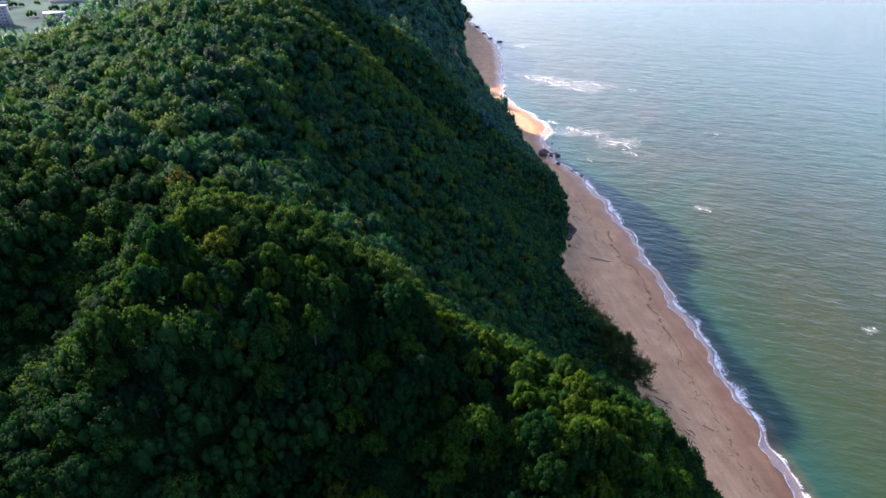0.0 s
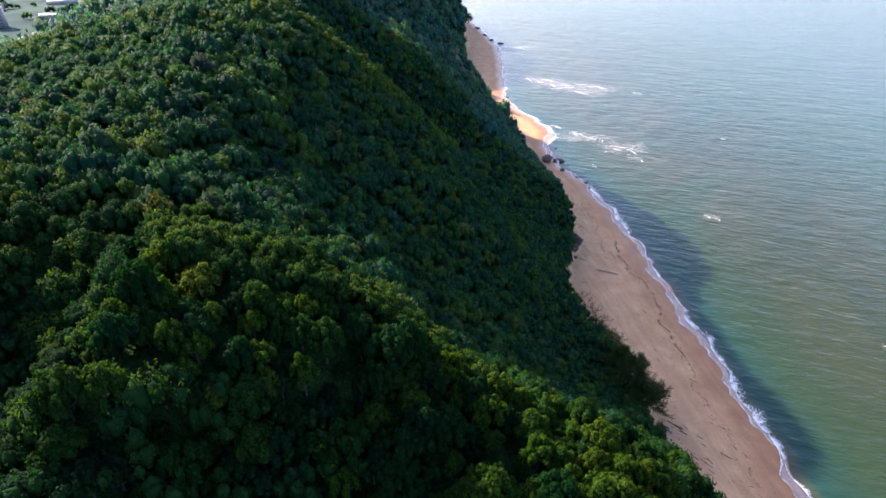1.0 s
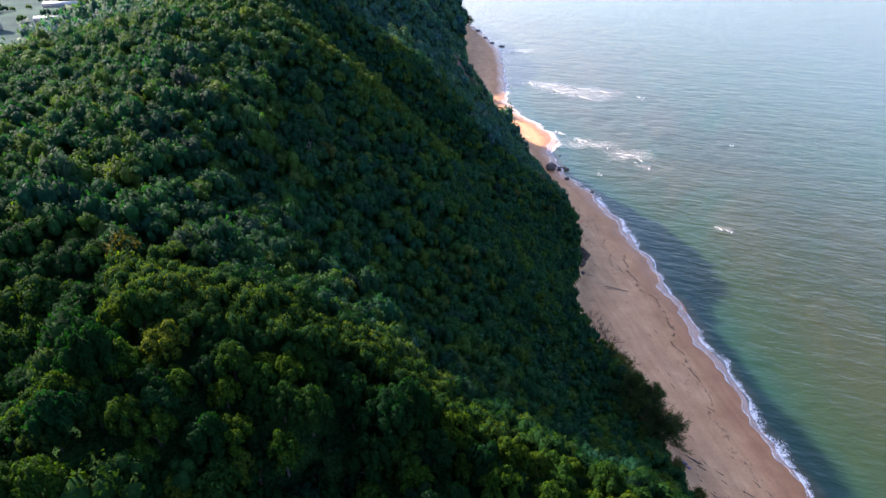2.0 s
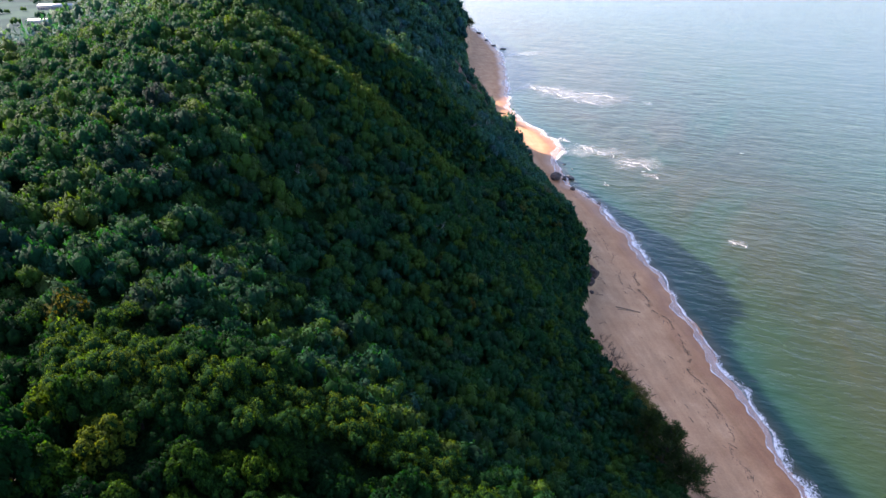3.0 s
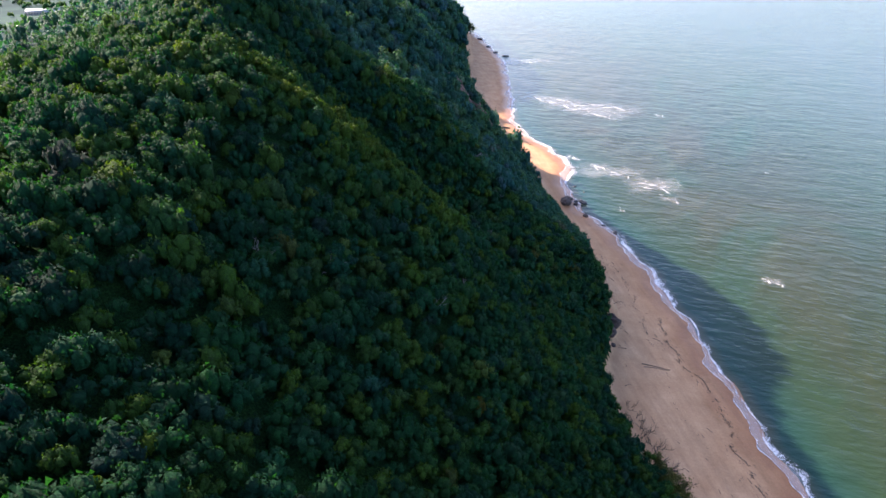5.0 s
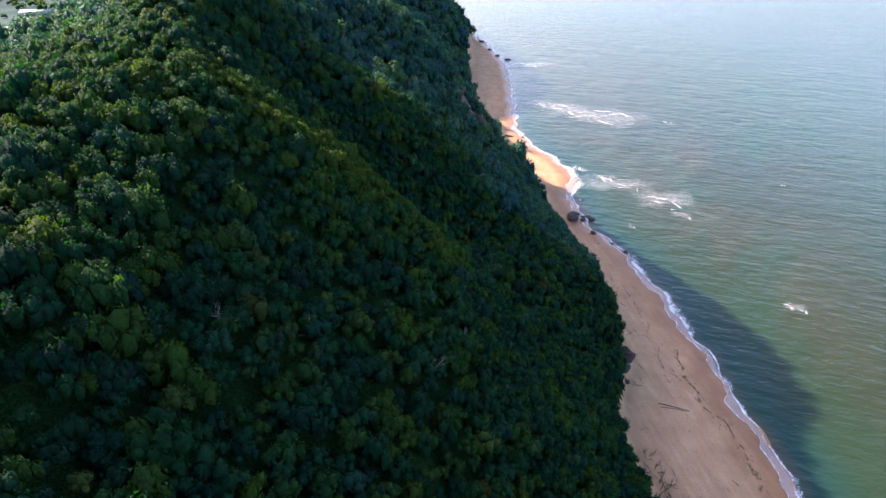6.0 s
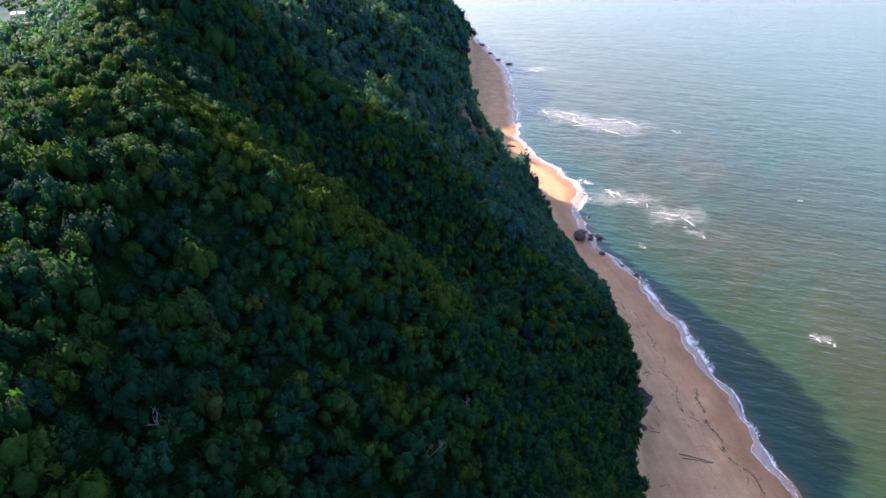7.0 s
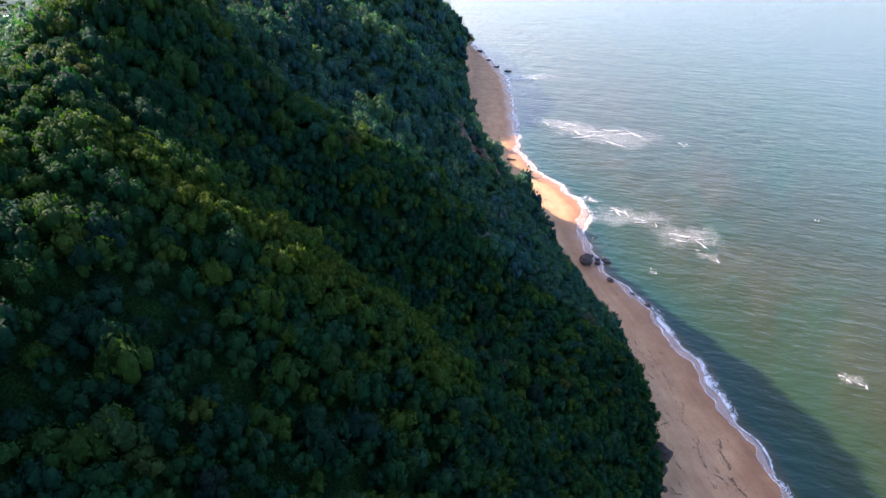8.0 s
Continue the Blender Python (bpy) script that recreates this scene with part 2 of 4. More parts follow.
def foot(y):
    return np.interp(y, *zip(*FOOT)) + 0.9 * np.sin(y * 0.33 + 2)


# height of the tree tops along crests, spurs and gullies
# CREST points out of view are raised to shade hollow, wall and water
CREST = [(-60, -60, 70), (-64, 20, 83), (-68, 48, 85), (-68, 70, 80), (-47, 66.4, 74.3), (-60, 100, 80), (-60, 131, 83), (-45, 160, 88.5), (-51, 169.5, 90.5), (-53, 177, 91.8), (-49, 182.4, 92), (-58, 191, 93), (-51, 188, 99.5), (-46.5, 191, 98.5), (-45, 198, 97.5), (-58, 172, 87), (-68, 178, 85), (-47, 205, 97.5), (-50, 218, 97), (-41, 206, 92.5), (-38, 250, 90), (-45, 285, 86), (-55, 330, 50), (-60, 380, 44), (-55, 440, 50), (-50, 500, 74), (-50, 570, 78), (-50, 640, 55)]
WEST_CREST = [(-110, 20, 62), (-98, 70, 70), (-96, 110, 76), (-92, 140, 80.5), (-84, 186, 82), (-98, 182, 78), (-80, 215, 82), (-147, 250, 66), (-150, 320, 60), (-140, 450, 66), (-130, 600, 50)]
SPUR_NEAR = [(-47.5, 66, 75), (-30, 64, 74.5), (-17, 62, 71.5), (-12.5, 66, 66), (-3.5, 66, 58.5), (9, 62, 53), (25, 63, 43), (38, 62, 32), (48, 66, 14)]
KNOLL = [(-34, 32, 67), (-33.6, 42, 71), (-28.8, 46, 73.5), (-22, 56, 72), (-9, 54, 65.4), (4, 52, 56.7), (14, 47, 55), (22, 44, 52)]
HOLLOW = [(-46, 30, 62), (-43, 48, 65), (-41, 57, 68.5)]
NEAR_SIDE = [(-18, 38, 56), (-3, 39, 54), (12, 30, 48), (30, 35, 36), (-20, -40, 52), (25, -40, 36)]
GULLY_ONE = [(-28.7, 106, 68.2), (-37, 107, 77), (-20, 90, 63), (-10, 76.5, 58.5), (-3, 75.5, 52.6), (-10, 119.6, 56), (9.4, 91.4, 37.5), (21, 85, 28.5), (12.5, 68.3, 45.2), (31, 106.9, 14), (42, 113, 8)]
MID_FACE = [(-46, 132, 83.5), (-23, 133, 68), (-7.7, 133, 56), (-13, 143.5, 60.8), (8, 130, 42), (17, 150, 30.5), (30, 140, 18)]
SPUR_TWO = [(-36, 160, 83.2), (-27, 159, 77), (-19.3, 164.5, 70.5), (-16.7, 159, 67.5), (-8, 166, 57.5), (0.5, 160, 50), (16, 180, 37.5), (31, 188, 27), (42.6, 192, 18)]
GULLY_TWO = [(-33, 214, 74), (-37, 180, 81), (-28, 174, 70), (-17, 175, 56), (-6, 179, 46.5), (6, 188, 37)]
WALL_TWO = [(-18.6, 189.7, 74), (-4, 199, 61), (12, 212, 43), (28, 220, 27), (45, 222, 12)]
SPUR_THREE = [(-29.4, 192.2, 78), (-23.6, 215, 73.5), (-37, 222, 84), (-29, 224, 77.5), (-6.5, 208.7, 63), (-17, 200, 72.5), (-38, 235, 85.5), (-5, 279, 66), (-10, 270, 74), (-21, 255, 82.8), (-3, 262, 67), (5, 252, 53), (8, 268, 50.5), (17.5, 268, 39), (26.5, 268, 19.5), (36.5, 270, 9)]
FAR_SIDE = [(-15, 300, 57), (-8, 335, 31), (10, 340, 14), (-15, 380, 25), (5, 400, 13), (0, 450, 26), (-15, 520, 52), (5, 560, 40), (7, 620, 36), (8, 665, 28), (2, 705, 24), (-12, 735, 20)]

lines = (CREST, WEST_CREST, SPUR_NEAR, KNOLL, HOLLOW, NEAR_SIDE, GULLY_ONE, MID_FACE, SPUR_TWO, GULLY_TWO, WALL_TWO, SPUR_THREE, FAR_SIDE)
knots = [k for line in lines for k in line]
knots += [(float(foot(y)), y, 6.5 if y < 300 or y > 440 else 4.2) for y in (-60, 0, 40, 70, 90, 116, 135, 152, 165, 178, 205, 235, 256, 285, 300, 324, 356, 390, 426, 460, 503, 570, 643, 690)]
knots += [(float(shore(y)) + 12, y, -22) for y in range(-60, 720, 55)]
knots += [(-215, y, 8) for y in range(-60, 720, 90)] + [(x, 745, 4) for x in (-150, -100, -40)] + [(x, -120, 40) for x in (-120, -50, 20)]
K = np.array(knots, float)


def tps(r2):
    return np.where(r2 > 1e-9, r2 * np.log(r2 + 1e-12), 0)


n_k = len(K)
A = np.zeros((n_k + 3, n_k + 3))
S_ = 0.01
A[:n_k, :n_k] = tps(((K[:, None, :2] - K[None, :, :2]) ** 2).sum(-1) * S_ * S_) + np.eye(n_k) * 0.004
A[:n_k, n_k] = 1
A[:n_k, n_k + 1:] = K[:, :2] * S_
A[n_k:, :n_k] = A[:n_k, n_k:].T
W = np.linalg.solve(A, np.concatenate([K[:, 2], np.zeros(3)]))


def canopy(x, y):
    """Height of the forest's upper surface."""
    x, y = np.atleast_1d(np.asarray(x, float)), np.atleast_1d(np.asarray(y, float))
    out = np.zeros(x.shape)
    xf, yf, of = x.ravel(), y.ravel(), out.ravel()
    for s in range(0, len(xf), 20000):
        px, py = xf[s:s + 20000], yf[s:s + 20000]
        of[s:s + 20000] = tps(((px[:, None] - K[:, 0]) ** 2 + (py[:, None] - K[:, 1]) ** 2) * S_ * S_) @ W[:n_k] + W[n_k] + (px * W[n_k + 1] + py * W[n_k + 2]) * S_
    out = of.reshape(x.shape)
    inside = smooth01(-235, -185, x) * smooth01(780, 720, y) * smooth01(-140, -100, y)
    return out * inside + 1.5 * (1 - inside)


TREE = 3.7


def ground_z(x, y):
    d = shore(y) - x
    beach = np.where(d < 0, np.maximum(0.07 * d, -5), 0.085 * np.minimum(d, 26) + 0.15 * np.sin(np.minimum(d, 26) * 0.35))
    plain = np.where(d > 150, 2.0 + 0.5 * wobble(x, y, 120, 3), beach)
    hill = canopy(x, y) - TREE + 0.5 * wobble(x, y, 17, 4)
    return np.maximum(plain, np.where(x < foot(y) + 2.5, hill, -50))


xs = np.concatenate([[-5200, -3600, -2400, -1600, -1100, -800, -600, -450, -350, -280], np.arange(-235, -120, 6), np.arange(-120, 36, 2.2), np.arange(36, 86, 1.0), [90, 110, 150, 300, 900, 2500, 5200]])
ys = np.concatenate([[-5200, -2500, -1200, -600, -300, -160], np.arange(-120, 20, 10), np.arange(20, 330, 2.0), np.arange(330, 780, 5.0), [820, 900, 1050, 1300, 1700, 2300, 3200, 5200]])
gx, gy = np.meshgrid(xs, ys)
gz = ground_z(gx, gy)
off = shore(gy) - gx
gf = grid_faces(len(xs), len(ys))
cx, cy = gx.ravel()[gf].mean(1), gy.ravel()[gf].mean(1)
kind = np.where(cx > foot(cy) - 1.0, 0, np.where((cx < -200) | (cy > 760) | (cy < -110), 2, 1))
ground = new("ground", mesh_arrays("ground", np.stack([gx, gy, gz], -1).reshape(-1, 3), [gf], [SAND, SOIL, PLAIN], kind, {"wet": np.maximum(smooth01(10.5, 3.0, off), 0.95 * np.exp(-((gx - 65.3) / 2.2) ** 2 - ((gy - 156) / 5.5) ** 2)).ravel()}, smooth=True))
tagged(ground, "sandy beach below a steep wooded hill and a flat plain", "ground", kind="structure")

# the sea, a gently swelling sheet
sx = np.concatenate([[-400, -250], np.arange(-160, 28, 12), np.arange(28, 180, 2.5), np.arange(180, 420, 6), [420, 440, 470, 520, 600, 700, 850, 1100, 1600, 2600, 5200]])
sy = np.concatenate([[-5200, -2500, -1000, -400, -100], np.arange(-20, 420, 2.5), np.arange(420, 900, 8), [950, 1050, 1200, 1500, 2000, 3000, 5200]])
wx, wy = np.meshgrid(sx, sy)
fade = np.clip((wx - shore(wy)) / 25, 0, 1) * smooth01(900, 300, wx) * smooth01(1100, 700, wy)
wz = fade * (0.10 * np.sin((wx * 0.85 - wy * 0.5) * 0.42 + 1.6 * wobble(wx, wy, 70, 8)) * (0.6 + 0.4 * wobble(wx, wy, 90, 6)) + 0.10 * wobble(wx, wy, 9, 9))
sea = new("water", mesh_arrays("water", np.stack([wx, wy, wz], -1).reshape(-1, 3), [grid_faces(len(sx), len(sy))], [SEA], None, {"offshore": np.clip((wx - shore(wy)) / 260, 0, 1).ravel()}, smooth=True))
tagged(sea, "turbid green sea with small wind ripples", "sea", kind="structure")


# ---- trees ----


def ball(rings=4, segs=7):
    """Unit sphere: vertices, quads and caps as triangles."""
    v = [(0, 0, 1)]
    for i in range(1, rings):
        a = math.pi * i / rings
        v += [(math.sin(a) * math.cos(6.28319 * j / segs), math.sin(a) * math.sin(6.28319 * j / segs), math.cos(a)) for j in range(segs)]
    v.append((0, 0, -1))
    q, t = [], []
    for j in range(segs):
        k = (j + 1) % segs
        t.append((0, 1 + j, 1 + k))
        t.append((len(v) - 1, 1 + (rings - 2) * segs + k, 1 + (rings - 2) * segs + j))
        for i in range(rings - 2):
            a, b = 1 + i * segs, 1 + (i + 1) * segs
            q.append((a + j, b + j, b + k, a + k))
    return np.array(v), np.array(q, int).reshape(-1, 4), np.array(t)


def unit(v):
    return v / (np.linalg.norm(v, axis=-1, keepdims=True) + 1e-9)


def blobs_of(r, n, tall=0.55):
    """Clumps of one crown of radius 1 whose base is at z 0."""
    c, rad = [], []
    for i in range(n):
        a, d = 2.39996 * i + r.uniform(-0.4, 0.4), 0.78 * math.sqrt((i + 0.2) / n)
        c.append((d * math.cos(a), d * math.sin(a), tall * (1.05 - 0.9 * d * d) + r.uniform(-0.12, 0.12)))
        rad.append(r.uniform(0.8, 1.2) * (1 - 0.2 * d) * 1.12 / math.sqrt(n))
    return np.array(c), np.array(rad)


def leaf_sprays(r, c, rad, n, leaf):
    """n drooping three-cornered leaf sprays on the clumps' outer faces, and their soft normals."""
    k = r.choice(len(c), 3 * n, p=rad ** 2 / (rad ** 2).sum())
    d = unit(r.normal(size=(3 * n, 3)))
    d[:, 2] = np.where(d[:, 2] < -0.35, -d[:, 2], d[:, 2])
    p = c[k] + d * (rad[k] * r.uniform(0.86, 1.14, 3 * n))[:, None]
    deep = (np.linalg.norm(p[:, None] - c[None], axis=2) / rad[None]).min(1)
    keep = np.flatnonzero(deep > 0.82)[:n]
    p, d = p[keep], d[keep]
    nrm = unit(d + 0.42 * r.normal(size=p.shape))
    t = unit(np.cross(nrm, r.normal(size=p.shape)))
    b = np.cross(nrm, t)
    L = (leaf * r.uniform(0.6, 1.4, len(p)))[:, None]
    v = np.stack([p - t * L * 0.55 - b * L * 0.3, p + t * L * 0.75 - nrm * L * 0.2, p - t * L * 0.2 + b * L * 0.6], 1)
    soft = unit(0.8 * d + 0.45 * nrm + np.array([0, 0, 0.12]))
    return v.reshape(-1, 3), np.repeat(soft, v.shape[1], 0)


def crown_shape(seed, n_leaf, leaf, n_blob, tall=0.55):
    r = np.random.default_rng(seed)
    c, rad = blobs_of(r, n_blob, tall)
    lv, ln = leaf_sprays(r, c, rad, n_leaf, leaf)
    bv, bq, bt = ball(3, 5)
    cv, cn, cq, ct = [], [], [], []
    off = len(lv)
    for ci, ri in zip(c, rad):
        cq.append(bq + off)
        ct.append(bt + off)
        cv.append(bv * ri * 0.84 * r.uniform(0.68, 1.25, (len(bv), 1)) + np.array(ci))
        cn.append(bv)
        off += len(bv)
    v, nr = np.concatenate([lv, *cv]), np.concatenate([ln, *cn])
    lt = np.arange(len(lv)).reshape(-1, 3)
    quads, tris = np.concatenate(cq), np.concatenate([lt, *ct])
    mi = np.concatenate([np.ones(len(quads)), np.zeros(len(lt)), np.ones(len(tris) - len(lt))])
    return v, quads, tris, mi, nr


def tube(path, radii, segs=6):
    """A tapered round limb along a path of points."""
    path = np.asarray(path, float)
    v, q = [], []
    for i, (p, rr) in enumerate(zip(path, radii)):
        d = unit(path[min(i + 1, len(path) - 1)] - path[max(i - 1, 0)])
        a = unit(np.cross(d, (0.31, 0.9, 0.2)))
        b = np.cross(d, a)
        for j in range(segs):
            t = 6.28319 * j / segs
            v.append(p + rr * (math.cos(t) * a + math.sin(t) * b))
    for i in range(len(path) - 1):
        for j in range(segs):
            k = (j + 1) % segs
            q.append((i * segs + j, i * segs + k, (i + 1) * segs + k, (i + 1) * segs + j))
    return np.array(v), np.array(q)


def joined(pieces):
    vs, qs, o = [], [], 0
    for v, q in pieces:
        vs.append(v)
        qs.append(q + o)
        o += len(v)
    return np.concatenate(vs), np.concatenate(qs)


def trunk_pieces(r, height, spread, n=5):
    """A leaning trunk with limbs that reach up into the crown."""
    lean = r.uniform(-0.12, 0.12, 2)
    top = np.array([lean[0] * height, lean[1] * height, height])
    out = [tube([(0, 0, -1.2), top * 0.35, top * 0.7, top], [0.15, 0.12, 0.09, 0.05])]
    for i in range(n):
        a = 6.28319 * (i + r.uniform(0, 0.6)) / n
        s = top * r.uniform(0.5, 0.8)
        e = s + np.array([math.cos(a) * spread, math.sin(a) * spread, r.uniform(0.6, 1.2)])
        out.append(tube([s, (s + e) / 2 + (0, 0, -0.15), e], [0.09, 0.06, 0.03], 5))
    return joined(out)


# places for all trees of the hill, on a jittered net
def net(x0, x1, y0, y1, step):
    a, b = np.meshgrid(np.arange(x0, x1, step), np.arange(y0, y1, step * 0.88))
    a = a + (np.arange(len(a))[:, None] % 2) * step / 2
    return np.stack([a.ravel(), b.ravel()], 1) + rng.uniform(-0.36, 0.36, (a.size, 2)) * step


def on_hill(p, margin=2.2):
    c = canopy(p[:, 0], p[:, 1])
    bare_rock = (np.hypot(p[:, 0] - 9.5, (p[:, 1] - 257) * 0.8) < 4.2) | (np.hypot(p[:, 0] - 15.5, p[:, 1] - 261) < 2.6)
    return p[(p[:, 0] < foot(p[:, 1]) - margin) & (c > 6.0) & ~bare_rock]


near_box = (-32, 34, 38, 62)
near_net = on_hill(net(near_box[0], near_box[1], near_box[2], near_box[3], 2.5))
mid_net = on_hill(net(-118, 56, 24, 205, 2.4))
inb = (mid_net[:, 0] > near_box[0] - 1.2) & (mid_net[:, 0] < near_box[1] + 1) & (mid_net[:, 1] > near_box[2] - 1.2) & (mid_net[:, 1] < near_box[3] + 1.0)
mid_net = mid_net[~inb]
mid_net = mid_net[mid_net[:, 0] > np.maximum(-112, -32 - 0.75 * mid_net[:, 1])]


def steepness(p):
    return np.hypot(canopy(p[:, 0] + 1, p[:, 1]) - canopy(p[:, 0] - 1, p[:, 1]), canopy(p[:, 0], p[:, 1] + 1) - canopy(p[:, 0], p[:, 1] - 1)) / 2


# saplings fill the slopes that are too steep for the wider net
steep_net = on_hill(net(-75, 50, 26, 215, 2.45))
steep_net = steep_net[steepness(steep_net) > 1.0]
far_net = on_hill(net(-64, 56, 205, 300, 2.7))
back_net = on_hill(net(-92, 36, 300, 720, 6.0))
west_net = on_hill(net(-205, -112, -40, 380, 8.0))
beyond_net = on_hill(net(-112, -64, 205, 300, 4.0))
rear_net = on_hill(net(-112, 50, -60, 130, 4.6))
rear_net = rear_net[(rear_net[:, 1] < 23) | (rear_net[:, 0] < -33 - 0.75 * rear_net[:, 1])]


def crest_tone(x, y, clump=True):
    """Yellower trees along the spurs' crests and round the big clump by the slide, sunlight put into their colour; 0 to
    1.
    """
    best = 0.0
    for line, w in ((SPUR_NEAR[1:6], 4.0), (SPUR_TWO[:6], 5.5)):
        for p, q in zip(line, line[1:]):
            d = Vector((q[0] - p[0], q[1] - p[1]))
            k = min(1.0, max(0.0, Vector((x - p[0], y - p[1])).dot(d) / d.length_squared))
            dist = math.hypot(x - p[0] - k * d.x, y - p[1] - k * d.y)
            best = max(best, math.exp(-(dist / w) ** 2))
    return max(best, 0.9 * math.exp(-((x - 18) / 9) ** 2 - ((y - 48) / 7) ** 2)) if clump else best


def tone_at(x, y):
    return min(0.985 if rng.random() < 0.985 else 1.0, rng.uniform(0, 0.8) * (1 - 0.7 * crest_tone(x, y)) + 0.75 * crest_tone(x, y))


# about three hundred trees nearest the flight, each one by itself
shapes = []
for i in range(8):
    v, q, t, mi, nr = crown_shape(20 + i, 1500, 0.088, 20 + i % 4, 0.55 + 0.08 * (i % 4))
    r = np.random.default_rng(60 + i)
    tv, tq = trunk_pieces(r, 1.9, 0.9)
    shapes.append((mesh_arrays("crown", v, [q, t], [LEAF, INNER_SHADE], mi, smooth=True, normals=nr), mesh_arrays("trunk", tv, [tq], [BARK], smooth=True)))
protos = []
for cm, tm in shapes:
    root = new("tropical_tree")
    tagged(root, "leafy green broadleaf tree in dense hillside forest", "tree", "hillside trees")
    tr = part("trunk", tm, root)
    cr = part("crown", cm, root)
    cr.location = (0, 0, 0.7)
    cr.scale = (1.95, 1.95, 3.3)
    protos.append(root)
near_net = near_net[np.array([crest_tone(x, y, False) for x, y in near_net]) < 0.6][:300]
gzn = ground_z(near_net[:, 0], near_net[:, 1])
first, seen = {}, set()
for p, z in zip(near_net, gzn):
    s = float(np.clip(rng.lognormal(-0.06, 0.26), 0.5, 1.6))
    k = int(rng.integers(len(protos)))
    lift = rng.uniform(-0.5, 0.25)
    m4 = Matrix.Translation((p[0], p[1], z + lift)) @ Matrix.Rotation(rng.uniform(0, 6.28), 4, "Z")
    sc = Matrix.Diagonal((s, s, s * rng.uniform(0.85, 1.2), 1))
    if k not in first:
        first[k] = protos[k]
        protos[k].matrix_basis = m4 @ sc
    else:
        protos[k].scale = (1, 1, 1)
        ob = copy_thing(protos[k], m4)
        ob.scale = (s, s, sc[2][2])
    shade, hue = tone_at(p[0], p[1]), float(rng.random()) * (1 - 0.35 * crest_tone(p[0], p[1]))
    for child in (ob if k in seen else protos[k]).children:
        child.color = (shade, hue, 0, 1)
    seen.add(k)


def forest(nets, kinds, name, label):
    """All the remaining crowns in one mesh."""
    V, N, Q, T, MQ, MT, TONE, HUE, o = [], [], [], [], [], [], [], [], 0
    for pts, shape_list, size in nets:
        z0, c0 = ground_z(pts[:, 0], pts[:, 1]), canopy(pts[:, 0], pts[:, 1])
        for p, z, cz in zip(pts, z0, c0):
            v, q, t, mi, nr = shape_list[int(rng.integers(len(shape_list)))]
            s = size * float(np.clip(rng.lognormal(-0.06, 0.26), 0.5, 1.6))
            a = rng.uniform(0, 6.28)
            ca, sa = math.cos(a) * s, math.sin(a) * s
            h = s * rng.uniform(1.15, 1.95)
            base = max(z + 0.4, cz - 1.1 * h + rng.uniform(-1.1, 1.1))
            w = np.empty_like(v)
            w[:, 0] = v[:, 0] * ca - v[:, 1] * sa + p[0]
            w[:, 1] = v[:, 0] * sa + v[:, 1] * ca + p[1]
            w[:, 2] = v[:, 2] * h + base
            V.append(w.astype(np.float32))
            ca, sa = math.cos(a), math.sin(a)
            N.append(np.stack([nr[:, 0] * ca - nr[:, 1] * sa, nr[:, 0] * sa + nr[:, 1] * ca, nr[:, 2]], 1).astype(np.float32))
            Q.append(q + o)
            T.append(t + o)
            MQ.append(mi[:len(q)])
            MT.append(mi[len(q):])
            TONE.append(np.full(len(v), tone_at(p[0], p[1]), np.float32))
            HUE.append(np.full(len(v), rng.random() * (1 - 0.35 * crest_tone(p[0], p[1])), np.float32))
            o += len(v)
    me = mesh_arrays(name, np.concatenate(V), [np.concatenate(Q), np.concatenate(T)], kinds, np.concatenate(MQ + MT), {"tone": np.concatenate(TONE), "hue": np.concatenate(HUE)}, smooth=True, normals=np.concatenate(N))
    return tagged(new(name, me), label, "forest", kind="stuff")


NEARS = [crown_shape(500 + i, 360, 0.1, 9, 0.5 + 0.08 * (i % 4)) for i in range(8)]
NEAR_SAPS = [crown_shape(550 + i, 260, 0.1, 5, 0.75) for i in range(6)]
MIDS = [crown_shape(200 + i, 190, 0.125, 6, 0.5 + 0.08 * (i % 4)) for i in range(8)]
SAPS = [crown_shape(350 + i, 130, 0.14, 6, 0.7) for i in range(5)]
FARS = [crown_shape(300 + i, 120, 0.14, 5, 0.55) for i in range(6)]
BACKS = [crown_shape(400 + i, 90, 0.15, 5, 0.5) for i in range(4)]
on_crest = np.array([crest_tone(x, y, False) for x, y in mid_net]) > 0.55
mid_net = mid_net[~on_crest]
crest_net = on_hill(np.concatenate([net(-50, 6, 57, 72, 1.15), net(-46, 4, 152, 172, 1.35)]))
crest_net = crest_net[np.array([crest_tone(x, y, False) for x, y in crest_net]) > 0.5]
low_crest = crest_net[:, 1] < 100
close, close_steep = mid_net[:, 1] < 72, steep_net[:, 1] < 72
forest([(mid_net[close], NEARS, 1.75), (steep_net[close_steep], NEAR_SAPS, 1.75), (crest_net[low_crest], NEAR_SAPS, 0.95)], [LEAF_NEAR, INNER_SHADE], "near_forest", "dense dark green forest on the nearest spur")
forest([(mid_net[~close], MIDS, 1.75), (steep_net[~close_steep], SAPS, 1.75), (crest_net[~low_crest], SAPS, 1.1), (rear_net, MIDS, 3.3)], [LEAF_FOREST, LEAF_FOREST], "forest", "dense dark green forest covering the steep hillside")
forest([(far_net, FARS, 1.95), (beyond_net, FARS, 2.7), (back_net, BACKS, 4.4), (west_net, BACKS, 5.0)], [LEAF_FAR, LEAF_FAR], "far_forest", "dense forest on the farther ridges, distance haze tinted into its leaves")


